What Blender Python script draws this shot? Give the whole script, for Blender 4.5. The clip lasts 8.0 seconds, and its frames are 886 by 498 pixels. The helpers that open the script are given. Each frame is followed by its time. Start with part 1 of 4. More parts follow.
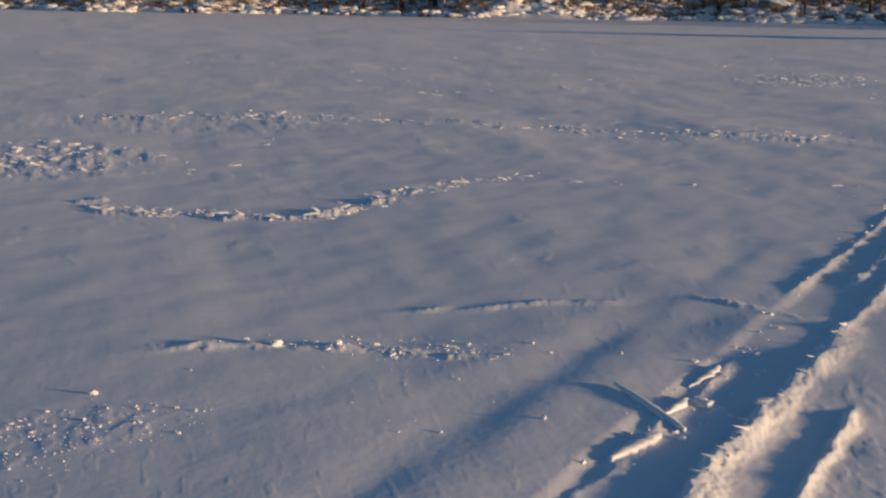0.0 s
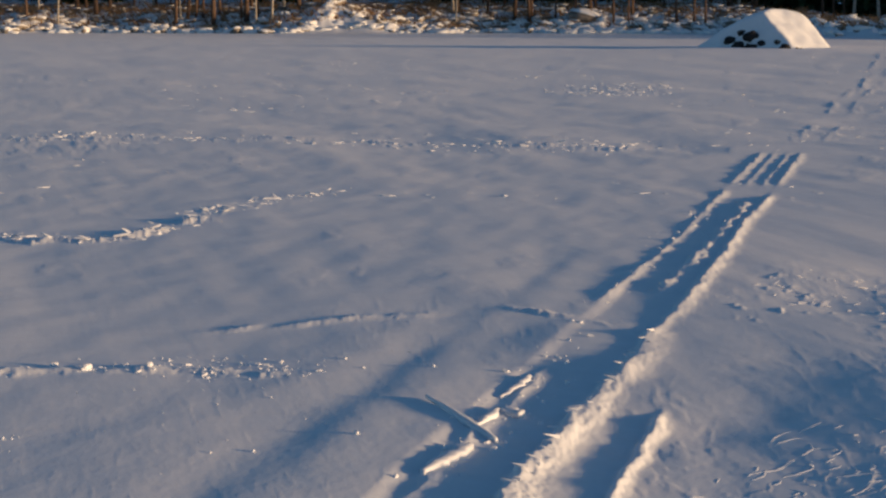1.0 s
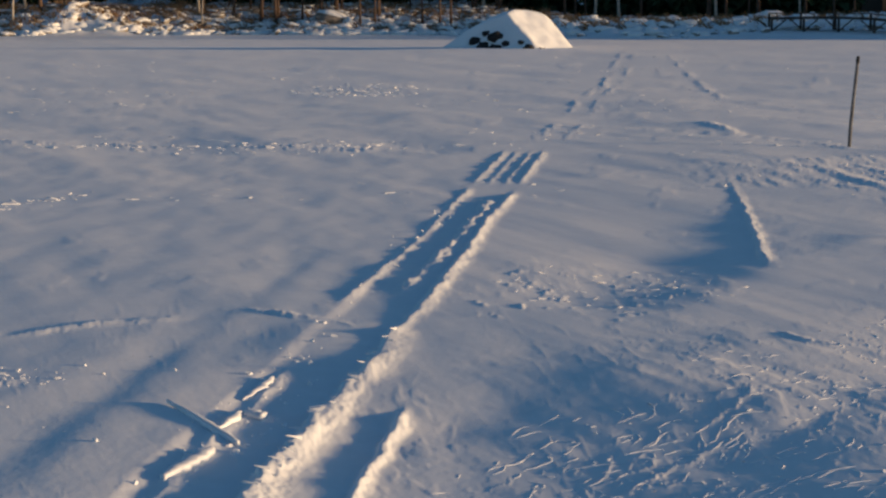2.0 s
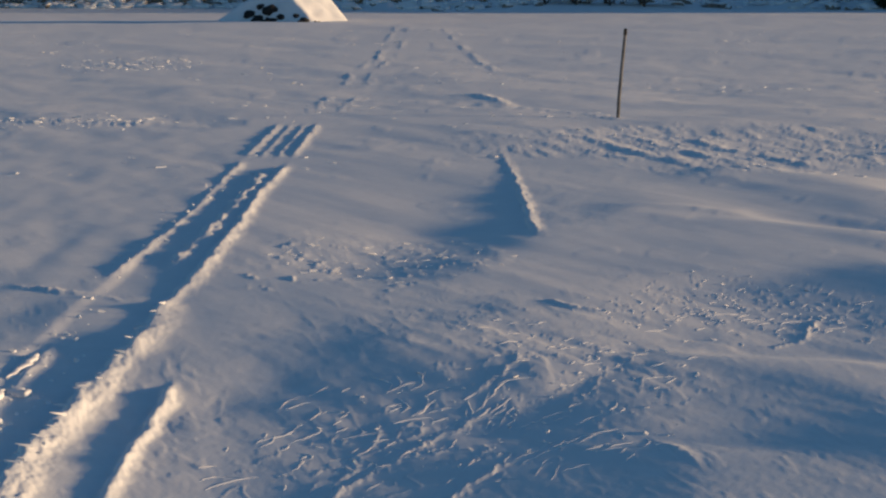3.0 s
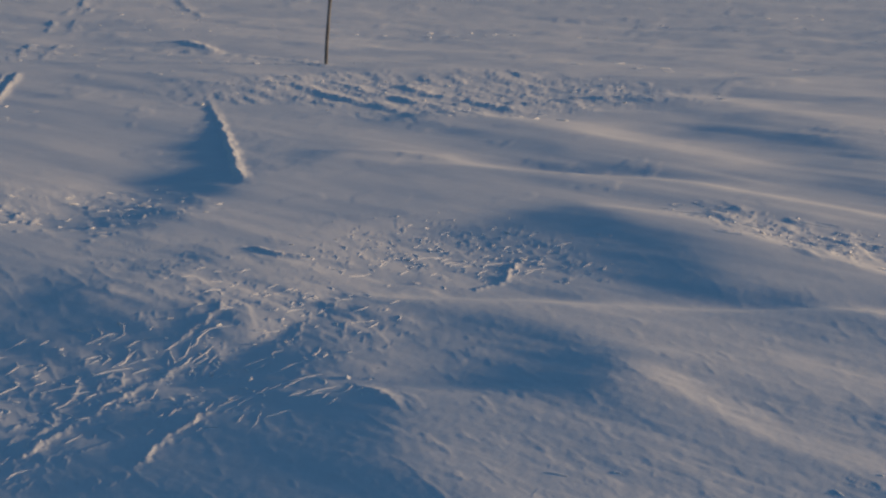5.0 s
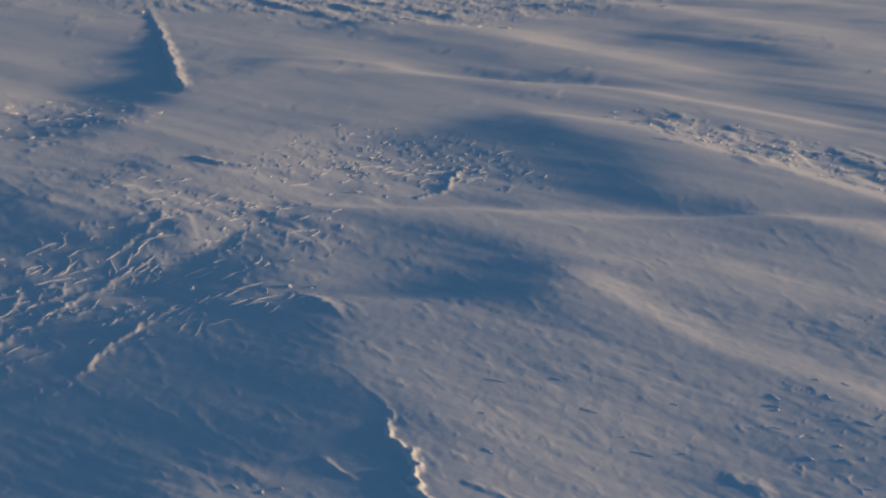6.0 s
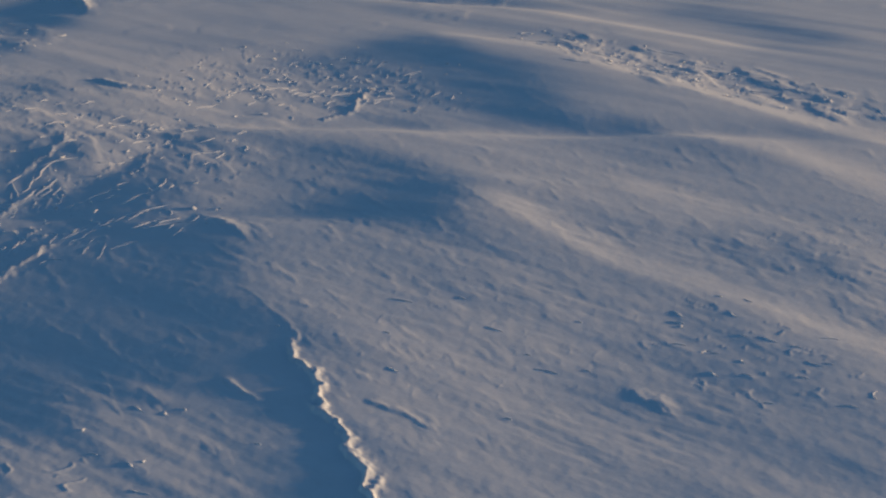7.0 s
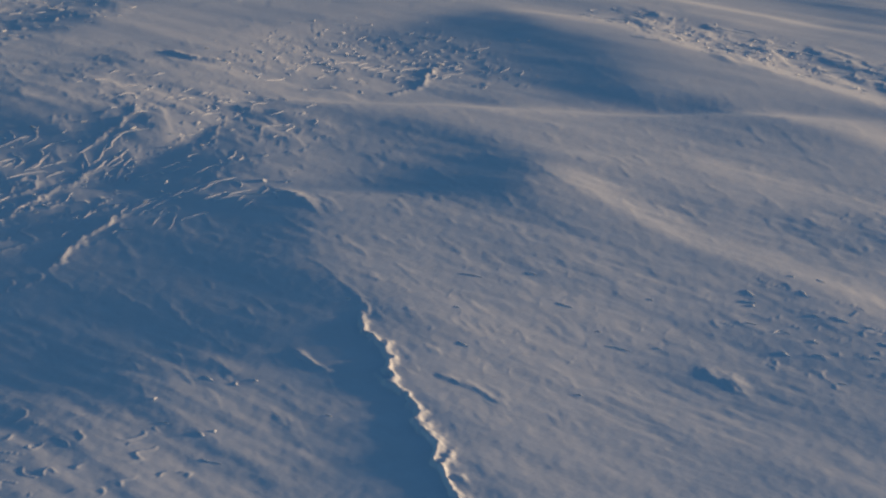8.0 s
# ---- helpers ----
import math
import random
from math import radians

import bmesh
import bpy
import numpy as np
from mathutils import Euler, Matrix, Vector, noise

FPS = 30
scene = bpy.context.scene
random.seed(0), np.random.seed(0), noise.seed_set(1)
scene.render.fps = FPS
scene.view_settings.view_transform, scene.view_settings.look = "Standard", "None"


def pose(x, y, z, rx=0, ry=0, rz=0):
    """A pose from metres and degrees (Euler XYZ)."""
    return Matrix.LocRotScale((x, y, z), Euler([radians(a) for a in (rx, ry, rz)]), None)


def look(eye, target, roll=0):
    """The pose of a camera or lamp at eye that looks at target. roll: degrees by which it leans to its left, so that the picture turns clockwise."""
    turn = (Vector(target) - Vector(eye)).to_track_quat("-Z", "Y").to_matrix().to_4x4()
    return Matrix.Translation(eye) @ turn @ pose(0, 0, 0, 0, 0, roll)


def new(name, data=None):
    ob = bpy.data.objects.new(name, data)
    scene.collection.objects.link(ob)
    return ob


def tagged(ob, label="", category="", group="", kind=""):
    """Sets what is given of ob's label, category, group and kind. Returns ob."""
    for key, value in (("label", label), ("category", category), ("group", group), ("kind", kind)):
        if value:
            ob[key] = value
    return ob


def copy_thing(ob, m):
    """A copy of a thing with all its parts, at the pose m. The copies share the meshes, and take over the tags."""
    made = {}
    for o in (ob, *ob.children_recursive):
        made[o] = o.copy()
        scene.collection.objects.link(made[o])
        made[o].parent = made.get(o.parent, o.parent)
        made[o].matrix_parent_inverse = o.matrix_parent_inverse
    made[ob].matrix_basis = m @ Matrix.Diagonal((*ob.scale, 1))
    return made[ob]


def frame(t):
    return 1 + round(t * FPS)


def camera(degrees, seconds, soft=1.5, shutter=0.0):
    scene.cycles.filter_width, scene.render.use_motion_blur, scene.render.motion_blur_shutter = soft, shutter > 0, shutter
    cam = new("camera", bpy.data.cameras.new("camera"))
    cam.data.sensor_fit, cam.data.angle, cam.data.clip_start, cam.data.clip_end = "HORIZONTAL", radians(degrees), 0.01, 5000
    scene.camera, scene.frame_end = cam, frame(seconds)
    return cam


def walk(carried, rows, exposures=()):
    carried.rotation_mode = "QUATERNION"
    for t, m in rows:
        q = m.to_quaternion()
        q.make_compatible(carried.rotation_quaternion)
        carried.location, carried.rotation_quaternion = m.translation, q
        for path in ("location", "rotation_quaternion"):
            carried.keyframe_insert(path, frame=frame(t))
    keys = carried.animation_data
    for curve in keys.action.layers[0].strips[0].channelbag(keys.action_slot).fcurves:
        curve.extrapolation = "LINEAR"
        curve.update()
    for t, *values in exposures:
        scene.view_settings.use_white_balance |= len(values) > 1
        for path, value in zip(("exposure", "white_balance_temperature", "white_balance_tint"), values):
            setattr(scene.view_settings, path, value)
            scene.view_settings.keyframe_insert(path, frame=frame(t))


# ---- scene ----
cam = camera(26.18, 8.0, soft=2.4)
# seconds, eye x, y, z, heading to the right of +y, tilt down, lean
ROWS = [
    (0.0, -0.132, 0.005, 1.610, -14.971, 7.823, 0.727),
    (0.5, -0.114, 0.000, 1.621, -12.680, 7.519, 0.451),
    (1.0, -0.084, -0.000, 1.618, -9.509, 7.367, -0.145),
    (1.5, -0.059, 0.001, 1.617, -5.817, 7.146, -0.416),
    (2.0, -0.035, 0.010, 1.613, -2.000, 7.350, -0.260),
    (2.2, -0.024, 0.007, 1.614, -0.613, 7.437, -0.301),
    (3.3, 0.025, 0.012, 1.597, 6.397, 8.550, -0.171),
    (3.5, 0.029, 0.013, 1.602, 7.413, 8.744, -0.248),
    (4.0, 0.046, 0.003, 1.605, 9.741, 8.418, -0.272),
    (4.5, 0.067, 0.007, 1.597, 11.986, 8.939, -0.161),
    (4.7, 0.070, 0.008, 1.595, 12.607, 9.229, 0.045),
    (5.8, 0.078, -0.005, 1.598, 14.669, 11.832, 0.153),
    (6.0, 0.079, -0.014, 1.599, 15.035, 12.485, 0.288),
    (6.5, 0.097, -0.012, 1.588, 16.147, 13.358, 0.352),
    (7.0, 0.109, -0.011, 1.580, 17.722, 14.720, 0.483),
    (7.5, 0.109, -0.013, 1.580, 18.456, 15.299, 0.299),
    (8.0, 0.082, 0.008, 1.568, 15.859, 15.408, 0.859),
]
PATH = [(t, pose(x, y, z, 90 - tilt, 0, -head) @ pose(0, 0, 0, 0, 0, lean)) for t, x, y, z, head, tilt, lean in ROWS]
walk(cam, PATH, exposures=[(0, 0.06, 6000, 10), (1.2, 0.22, 6000, 8), (2, 0.30, 6000, 6), (3.5, 0.19, 5950, 6), (6, 0.10, 5850, 6), (8, 0.12, 5750, 5)])

# ---- light: a low winter sun over the ice and a clear sky ----
SUN_HEADING, SUN_HEIGHT = 100.0, 4.6
world = bpy.data.worlds.new("winter_sky")
scene.world = world
world.use_nodes = True
wn, wl = world.node_tree.nodes, world.node_tree.links
sky = wn.new("ShaderNodeTexSky")
sky.sky_type, sky.sun_disc = "NISHITA", False
sky.sun_elevation, sky.sun_rotation = radians(SUN_HEIGHT), radians(SUN_HEADING)
sky.air_density, sky.dust_density, sky.ozone_density = 1.0, 0.3, 3.0
wl.new(sky.outputs[0], wn["Background"].inputs[0])
wn["Background"].inputs[1].default_value = 0.122
sun = new("sun", bpy.data.lights.new("sun", "SUN"))
sun.data.energy, sun.data.angle, sun.data.color = 4.7, radians(4.0), (1.0, 0.634, 0.322)
_h, _e = radians(SUN_HEADING), radians(SUN_HEIGHT)
sun.matrix_world = look((100 * math.sin(_h) * math.cos(_e), 100 * math.cos(_h) * math.cos(_e), 100 * math.sin(_e)), (0, 0, 0))


# ---- materials ----
def material(name, base, rough=0.8, dark=0.75, light=1.15, scale=6.0, fine=60.0, bump=0.3, dist=0.01, spec=0.3, island=False):
    """A surface whose colour varies at two scales, with fine relief."""
    m = bpy.data.materials.new(name)
    m.use_nodes = True
    n, l = m.node_tree.nodes, m.node_tree.links
    b = n["Principled BSDF"]
    geo = n.new("ShaderNodeNewGeometry")
    n1, n2 = n.new("ShaderNodeTexNoise"), n.new("ShaderNodeTexNoise")
    n1.inputs["Scale"].default_value, n1.inputs["Detail"].default_value = scale, 5
    n2.inputs["Scale"].default_value, n2.inputs["Detail"].default_value = fine, 4
    for k in (n1, n2):
        l.new(geo.outputs["Position"], k.inputs["Vector"])
    add = n.new("ShaderNodeMath")
    add.operation = "MULTIPLY_ADD"
    l.new(n2.outputs[0], add.inputs[0])
    add.inputs[1].default_value = 0.5
    l.new(n1.outputs[0], add.inputs[2])
    ramp = n.new("ShaderNodeValToRGB")
    ramp.color_ramp.elements[0].position, ramp.color_ramp.elements[1].position = 0.45, 1.0
    ramp.color_ramp.elements[0].color = (*[min(1, c * dark) for c in base], 1)
    ramp.color_ramp.elements[1].color = (*[min(1, c * light) for c in base], 1)
    l.new(add.outputs[0], ramp.inputs[0])
    out = ramp.outputs[0]
    if island:
        hsv = n.new("ShaderNodeHueSaturation")
        mp = n.new("ShaderNodeMapRange")
        mp.inputs["To Min"].default_value, mp.inputs["To Max"].default_value = 0.7, 1.3
        l.new(geo.outputs["Random Per Island"], mp.inputs["Value"])
        l.new(mp.outputs[0], hsv.inputs["Value"])
        l.new(out, hsv.inputs["Color"])
        out = hsv.outputs[0]
    l.new(out, b.inputs["Base Color"])
    b.inputs["Roughness"].default_value = rough
    b.inputs["Specular IOR Level"].default_value = spec
    if bump:
        bp = n.new("ShaderNodeBump")
        bp.inputs["Strength"].default_value, bp.inputs["Distance"].default_value = bump, dist
        l.new(add.outputs[0], bp.inputs["Height"])
        l.new(bp.outputs[0], b.inputs["Normal"])
    return m


SNOW = material("snow", (0.86, 0.87, 0.89), 0.75, 0.95, 1.02, 9.0, 70.0, 0.12, 0.006, 0.25)
CRUST = material("snow_crust", (0.84, 0.85, 0.88), 0.6, 0.93, 1.03, 20.0, 120.0, 0.3, 0.004, 0.35)


def wind_relief(m):
    """Adds ripples drawn out along the wind to a snow surface."""
    n, l = m.node_tree.nodes, m.node_tree.links
    geo, turn, stretch, ripple = n.new("ShaderNodeNewGeometry"), n.new("ShaderNodeMapping"), n.new("ShaderNodeMapping"), n.new("ShaderNodeTexNoise")
    turn.inputs["Rotation"].default_value = (0, 0, radians(-24.8))
    stretch.inputs["Scale"].default_value = (11, 1.6, 6)
    ripple.inputs["Scale"].default_value, ripple.inputs["Detail"].default_value, ripple.inputs["Roughness"].default_value = 1.0, 4, 0.6
    l.new(geo.outputs["Position"], turn.inputs["Vector"])
    l.new(turn.outputs[0], stretch.inputs["Vector"])
    l.new(stretch.outputs[0], ripple.inputs["Vector"])
    bp = n.new("ShaderNodeBump")
    bp.inputs["Strength"].default_value, bp.inputs["Distance"].default_value = 0.08, 0.012
    l.new(ripple.outputs[0], bp.inputs["Height"])
    old = [k for k in n if k.type == "BUMP" and k != bp][0]
    l.new(old.outputs[0], bp.inputs["Normal"])
    l.new(bp.outputs[0], n["Principled BSDF"].inputs["Normal"])


wind_relief(SNOW)
for _m in (SNOW, CRUST):
    _m.node_tree.nodes["Principled BSDF"].inputs["Sheen Weight"].default_value = 0.06
    _m.node_tree.nodes["Principled BSDF"].inputs["Sheen Roughness"].default_value = 0.5
ROCK = material("granite", (0.022, 0.022, 0.023), 0.85, 0.5, 1.6, 3.0, 30.0, 0.6, 0.02)
STONE = material("shore_stone", (0.24, 0.21, 0.18), 0.85, 0.6, 1.4, 4.0, 40.0, 0.5, 0.02)
BARK = material("pine_bark", (0.095, 0.062, 0.045), 0.9, 0.5, 1.7, 5.0, 40.0, 0.8, 0.03)
PALE_BARK = material("birch_bark", (0.42, 0.38, 0.33), 0.8, 0.5, 1.4, 6.0, 50.0, 0.4, 0.01)
NEEDLE = material("needles", (0.035, 0.06, 0.028), 0.7, 0.5, 1.6, 2.0, 20.0, 0, 0.01, 0.3, True)
TWIG = material("dry_twigs", (0.26, 0.165, 0.09), 0.9, 0.6, 1.5, 3.0, 30.0, 0, 0.01, 0.2, True)
WOOD = material("weathered_timber", (0.07, 0.055, 0.045), 0.85, 0.6, 1.5, 4.0, 60.0, 0.4, 0.01)
POLE = material("grey_pole_wood", (0.11, 0.115, 0.125), 0.7, 0.6, 1.5, 8.0, 80.0, 0.3, 0.005)
WALL = material("cabin_boards", (0.05, 0.042, 0.036), 0.8, 0.7, 1.2, 3.0, 30.0, 0.3, 0.01)
GLASS = material("dark_window_glass", (0.02, 0.022, 0.025), 0.08, 0.8, 1.2, 2.0, 10.0, 0, 0.01, 0.6)
TRIM = material("window_trim", (0.16, 0.15, 0.14), 0.6, 0.9, 1.05, 5.0, 50.0, 0.1, 0.004)


def part(name, bm, mat, parent=None, label=""):
    """Links a bmesh as one smooth-shaded mesh object."""
    me = bpy.data.meshes.new(name)
    bm.to_mesh(me)
    bm.free()
    me.materials.append(mat)
    ob = new(name, me)
    ob.parent = parent
    if label:
        tagged(ob, label)
    return ob


def smooth_faces(bm):
    for f in bm.faces:
        f.smooth = True


WAY_X, WAY_Y = np.cos(np.arange(256) * math.pi / 128), np.sin(np.arange(256) * math.pi / 128)


def grid_noise(x, y, seed=0):
    """Smooth lattice noise, -1 to 1, for arrays."""
    xi, yi = np.floor(x).astype(np.int64), np.floor(y).astype(np.int64)
    fx, fy = x - xi, y - yi
    sx, sy = fx * fx * fx * (fx * (fx * 6 - 15) + 10), fy * fy * fy * (fy * (fy * 6 - 15) + 10)

    def corner(i, j):
        k = (i * 374761393 + j * 668265263 + seed * 974711) & 0xFFFFFFFF
        k = ((k ^ (k >> 13)) * 1274126177) & 0xFFFFFFFF
        k = (k ^ (k >> 16)) & 255
        return WAY_X[k] * (x - i) + WAY_Y[k] * (y - j)

    a, b = corner(xi, yi), corner(xi + 1, yi)
    c, d = corner(xi, yi + 1), corner(xi + 1, yi + 1)
    return 1.5 * ((a + (b - a) * sx) * (1 - sy) + (c + (d - c) * sx) * sy)


def fbm(x, y, seed=0, octaves=3):
    out, amp = 0, 1.0
    for k in range(octaves):
        out = out + amp * grid_noise(x, y, seed + 17 * k)
        x, y, amp = x * 2.03 + 5.1, y * 2.03 - 3.7, amp * 0.5
    return out


def step(a, b, v):
    v = np.clip((v - a) / (b - a), 0, 1)
    return v * v * (3 - 2 * v)


def along(line, x, y):
    """Signed distance to a line (right of its way: positive) and the length run along it, 0 to 1."""
    best, u, run = np.full(x.shape, 1e9), np.zeros(x.shape), np.zeros(x.shape)
    seg = [math.dist(a, b) for a, b in zip(line, line[1:])]
    total, gone = sum(seg), 0
    for k, ((ax, ay), (bx, by), s) in enumerate(zip(line, line[1:], seg)):
        dx, dy = (bx - ax) / s, (by - ay) / s
        raw = (x - ax) * dx + (y - ay) * dy
        p = np.clip(raw, 0 if k else -1e6, s if k < len(seg) - 1 else 1e6)
        d = np.hypot(x - ax - p * dx, y - ay - p * dy)
        near = d < best
        side = np.where((x - ax) * dy - (y - ay) * dx >= 0, 1.0, -1.0)
        best = np.where(near, d, best)
        u = np.where(near, side * d, u)
        run = np.where(near, np.clip((gone + p) / total, 0, 1), run)
        gone += s
    # past the ends: how far beyond
    ax, ay = line[0]
    bx, by = line[1]
    before = np.maximum(0, -((x - ax) * (bx - ax) + (y - ay) * (by - ay)) / seg[0])
    ax, ay = line[-2]
    bx, by = line[-1]
    after = np.maximum(0, ((x - bx) * (bx - ax) + (y - by) * (by - ay)) / seg[-1])
    return u, run, before + after


def local(line, pad, x, y):
    """Which of the points lie within pad of the line's box."""
    px, py = [p[0] for p in line], [p[1] for p in line]
    return np.flatnonzero((x > min(px) - pad) & (x < max(px) + pad) & (y > min(py) - pad) & (y < max(py) + pad))


# ---- the lie of the land ----
def shore(x):
    """Where the ice ends, as y for each x."""
    left = 101.0 + 0.9 * np.sin(x * 0.31) + 0.5 * np.sin(x * 0.83 + 1)
    # past x = 22 the shore bends in to carry the added shading spruces
    right = 88.5 + 0.5 * np.sin(x * 0.27 + 2) - 0.8 * np.maximum(x - 22, 0) * (x < 45) - 18.4 * (x >= 45)
    k = step(-3.0, 5.0, x)
    return left * (1 - k) + right * k


def bank(x, y):
    d = y - shore(x)
    k = step(-3.0, 5.0, x)
    z = (1.15 - 0.60 * k) * step(-0.5, 5.5, d) + (1.3 - 1.0 * k) * step(5, 24, d) + 3.0 * step(30, 160, d)
    z = z + step(0, 3, d) * (0.17 * fbm(x / 1.5, y / 1.7, 91, 3) + 0.09 * fbm(x / 0.5, y / 0.6, 93, 2))
    # snow blown in under the landing stage and heaped behind it
    z = z + 0.32 * np.exp(-((x - 16.0) / 4.5) ** 4 - ((y - 93.0) / 3.0) ** 2)
    z = z + 0.26 * np.exp(-((x - 14.5) / 5.0) ** 4 - ((y - 88.3) / 1.3) ** 2)
    # snow-covered rock outcrop on the left shore
    z = z + 0.9 * np.exp(-((x + 23.6) / 2.1) ** 2 - ((y - 103.0) / 2.2) ** 2) * (1 + 0.3 * fbm(x / 0.9, y / 0.9, 92, 3))
    z = z + 0.5 * np.exp(-((x + 21.0) / 1.1) ** 2 - ((y - 102.0) / 1.4) ** 2)
    return z


# lines pressed or blown into the snow, in metres
TRACK_RIGHT = [(-0.98, 4.8), (-0.90, 6.25), (-0.86, 6.95), (-0.77, 7.75), (-0.68, 8.3), (-0.60, 9.29), (-0.48, 10.29), (-0.30, 12.46), (-0.19, 14.28), (-0.03, 15.9)]
TRACK_LEFT_NEAR = [(-1.26, 5.6), (-1.20, 6.5), (-1.16, 7.0), (-1.08, 7.6), (-1.05, 8.1)]
TRACK_LEFT_FAR = [(-0.92, 10.6), (-0.75, 12.0), (-0.63, 13.4), (-0.49, 15.28), (-0.42, 16.3)]
TRACK_MIDDLE = [(-0.62, 10.9), (-0.50, 12.0), (-0.36, 13.4), (-0.20, 15.4)]
SPUR = [(-0.66, 4.9), (-0.57, 6.2), (-0.48, 7.45)]
GROOVE = [(-2.02, 4.8), (-1.90, 6.18), (-1.74, 7.95), (-1.62, 9.3), (-1.32, 12.3)]
CLIFF = [(1.58, 12.05), (1.70, 13.4), (1.82, 15.13), (2.03, 18.3)]
NEAR_EDGE = [(1.13, 3.3), (1.15, 3.70), (1.175, 4.04), (1.18, 4.26), (1.22, 4.64)]
TIP = [(1.325, 6.10), (1.30, 6.30)]


def crest(x, y, line, high, wl, wr, tail=0.0, tw=1.0, rag=0.02, fade=0.15, seed=1, rough=0.25):
    """A crest along a line: steep over wl on its left, sloping over wr (and a long tail) on its right."""
    out = np.zeros(x.shape)
    i = local(line, 3 * max(wl, wr, tail * tw, fade) + 0.3, x, y)
    x, y = x[i], y[i]
    u, run, past = along(line, x, y)
    u = u + rag * fbm(x / 0.11, y / 0.22, seed, 3) + 0.6 * rag * fbm(x / 0.5, y / 0.7, seed + 5, 2) + 0.45 * rag * fbm(x / 0.03, y / 0.05, seed + 7, 2)
    h = high * (1 + rough * fbm(x / 0.22, y / 0.40, seed + 3, 2)) + 0.10 * high * fbm(x / 0.05, y / 0.05, seed + 9, 3)
    left = np.exp(-(np.minimum(u, 0) / wl) ** 2)
    right = (1 - tail) * np.exp(-(np.maximum(u, 0) / wr) ** 2) + tail * np.exp(-(np.maximum(u, 0) / tw) ** 2)
    out[i] = h * np.where(u < 0, left, right) * np.exp(-(past / fade) ** 2)
    return out


def drift(x, y, line, high, wl, wr, fade=0.5, seed=1, taper=0.0):
    """A soft wind drift: even rise over wl up to the line, long fall beyond it; with taper it grows along the line."""
    out = np.zeros(x.shape)
    i = local(line, 2.6 * max(wl, wr, fade), x, y)
    x, y = x[i], y[i]
    u, run, past = along(line, x, y)
    u = u + 0.06 * fbm(x / 0.6, y / 0.9, seed, 2)
    rise = step(-wl, 0, u)
    fall = np.exp(-(np.maximum(u, 0) / wr) ** 2)
    out[i] = high * (1 + taper * (2 * run - 1)) * rise * fall * np.exp(-(past / fade) ** 2)
    return out


def face(x, y, line, high, wide, west, east, sunk=0.6, fade=0.4, seed=1, rag=0.07, round=0.14):
    """A wind-cut flank that steepens over wide up to its rounded brow, eases out over west before it and falls away over east beyond it."""
    out = np.zeros(x.shape)
    i = local(line, max(wide + 2.5 * west, 2.5 * east, 2.5 * fade), x, y)
    x, y = x[i], y[i]
    u, run, past = along(line, x, y)
    w, c = 0.42 * x - 0.907 * y, 0.907 * x + 0.42 * y
    u = u + rag * fbm(c / 0.35, w / 1.4, seed, 3)
    foot, top = -sunk * high, (1 - sunk) * high
    g = np.arange(-6, 6, 0.01)
    t = np.clip((g + wide) / wide, 0, 1)
    h = np.where(g < -wide, foot * np.exp(-((g + wide) / west) ** 2), np.where(g > 0, top * np.exp(-(g / east) ** 2), foot + high * t * t * (1.5 - 0.5 * t)))
    blur = np.exp(-(np.arange(-40, 41) * 0.01 / round) ** 2)
    h = np.convolve(h, blur / blur.sum(), "same")
    out[i] = np.interp(u, g, h) * np.exp(-(past / fade) ** 2)
    return out


def lips(x, y, heading, across, length, seed, thin=0.10):
    """Thin wavy upturned lips of crust drawn out along a heading, 0 to 1."""
    sh, ch = math.sin(radians(heading)), math.cos(radians(heading))
    p, q = sh * x + ch * y, ch * x - sh * y
    n = grid_noise(q / across + 0.55 * fbm(x / (2 * across), y / (2 * across), seed + 1, 2), p / length, seed)
    some = step(0.05, 0.35, grid_noise(q / (1.6 * across), p / (0.9 * length), seed + 2))
    return step(thin, 0.0, abs(n)) * some


def patch(x, y, cx, cy, rx, ry, turn=0.0, seed=3):
    """A mask with a ragged rim."""
    out, big = np.zeros(x.shape), 1.6 * max(rx, ry)
    i = np.flatnonzero((abs(x - cx) < big) & (abs(y - cy) < big))
    x, y = x[i], y[i]
    c, s = math.cos(radians(turn)), math.sin(radians(turn))
    dx, dy = x - cx, y - cy
    a, b = (c * dx + s * dy) / rx, (-s * dx + c * dy) / ry
    d = np.sqrt(a * a + b * b) + 0.28 * fbm(x / (0.35 * rx), y / (0.35 * ry), seed, 3)
    out[i] = step(1.0, 0.6, d)
    return out


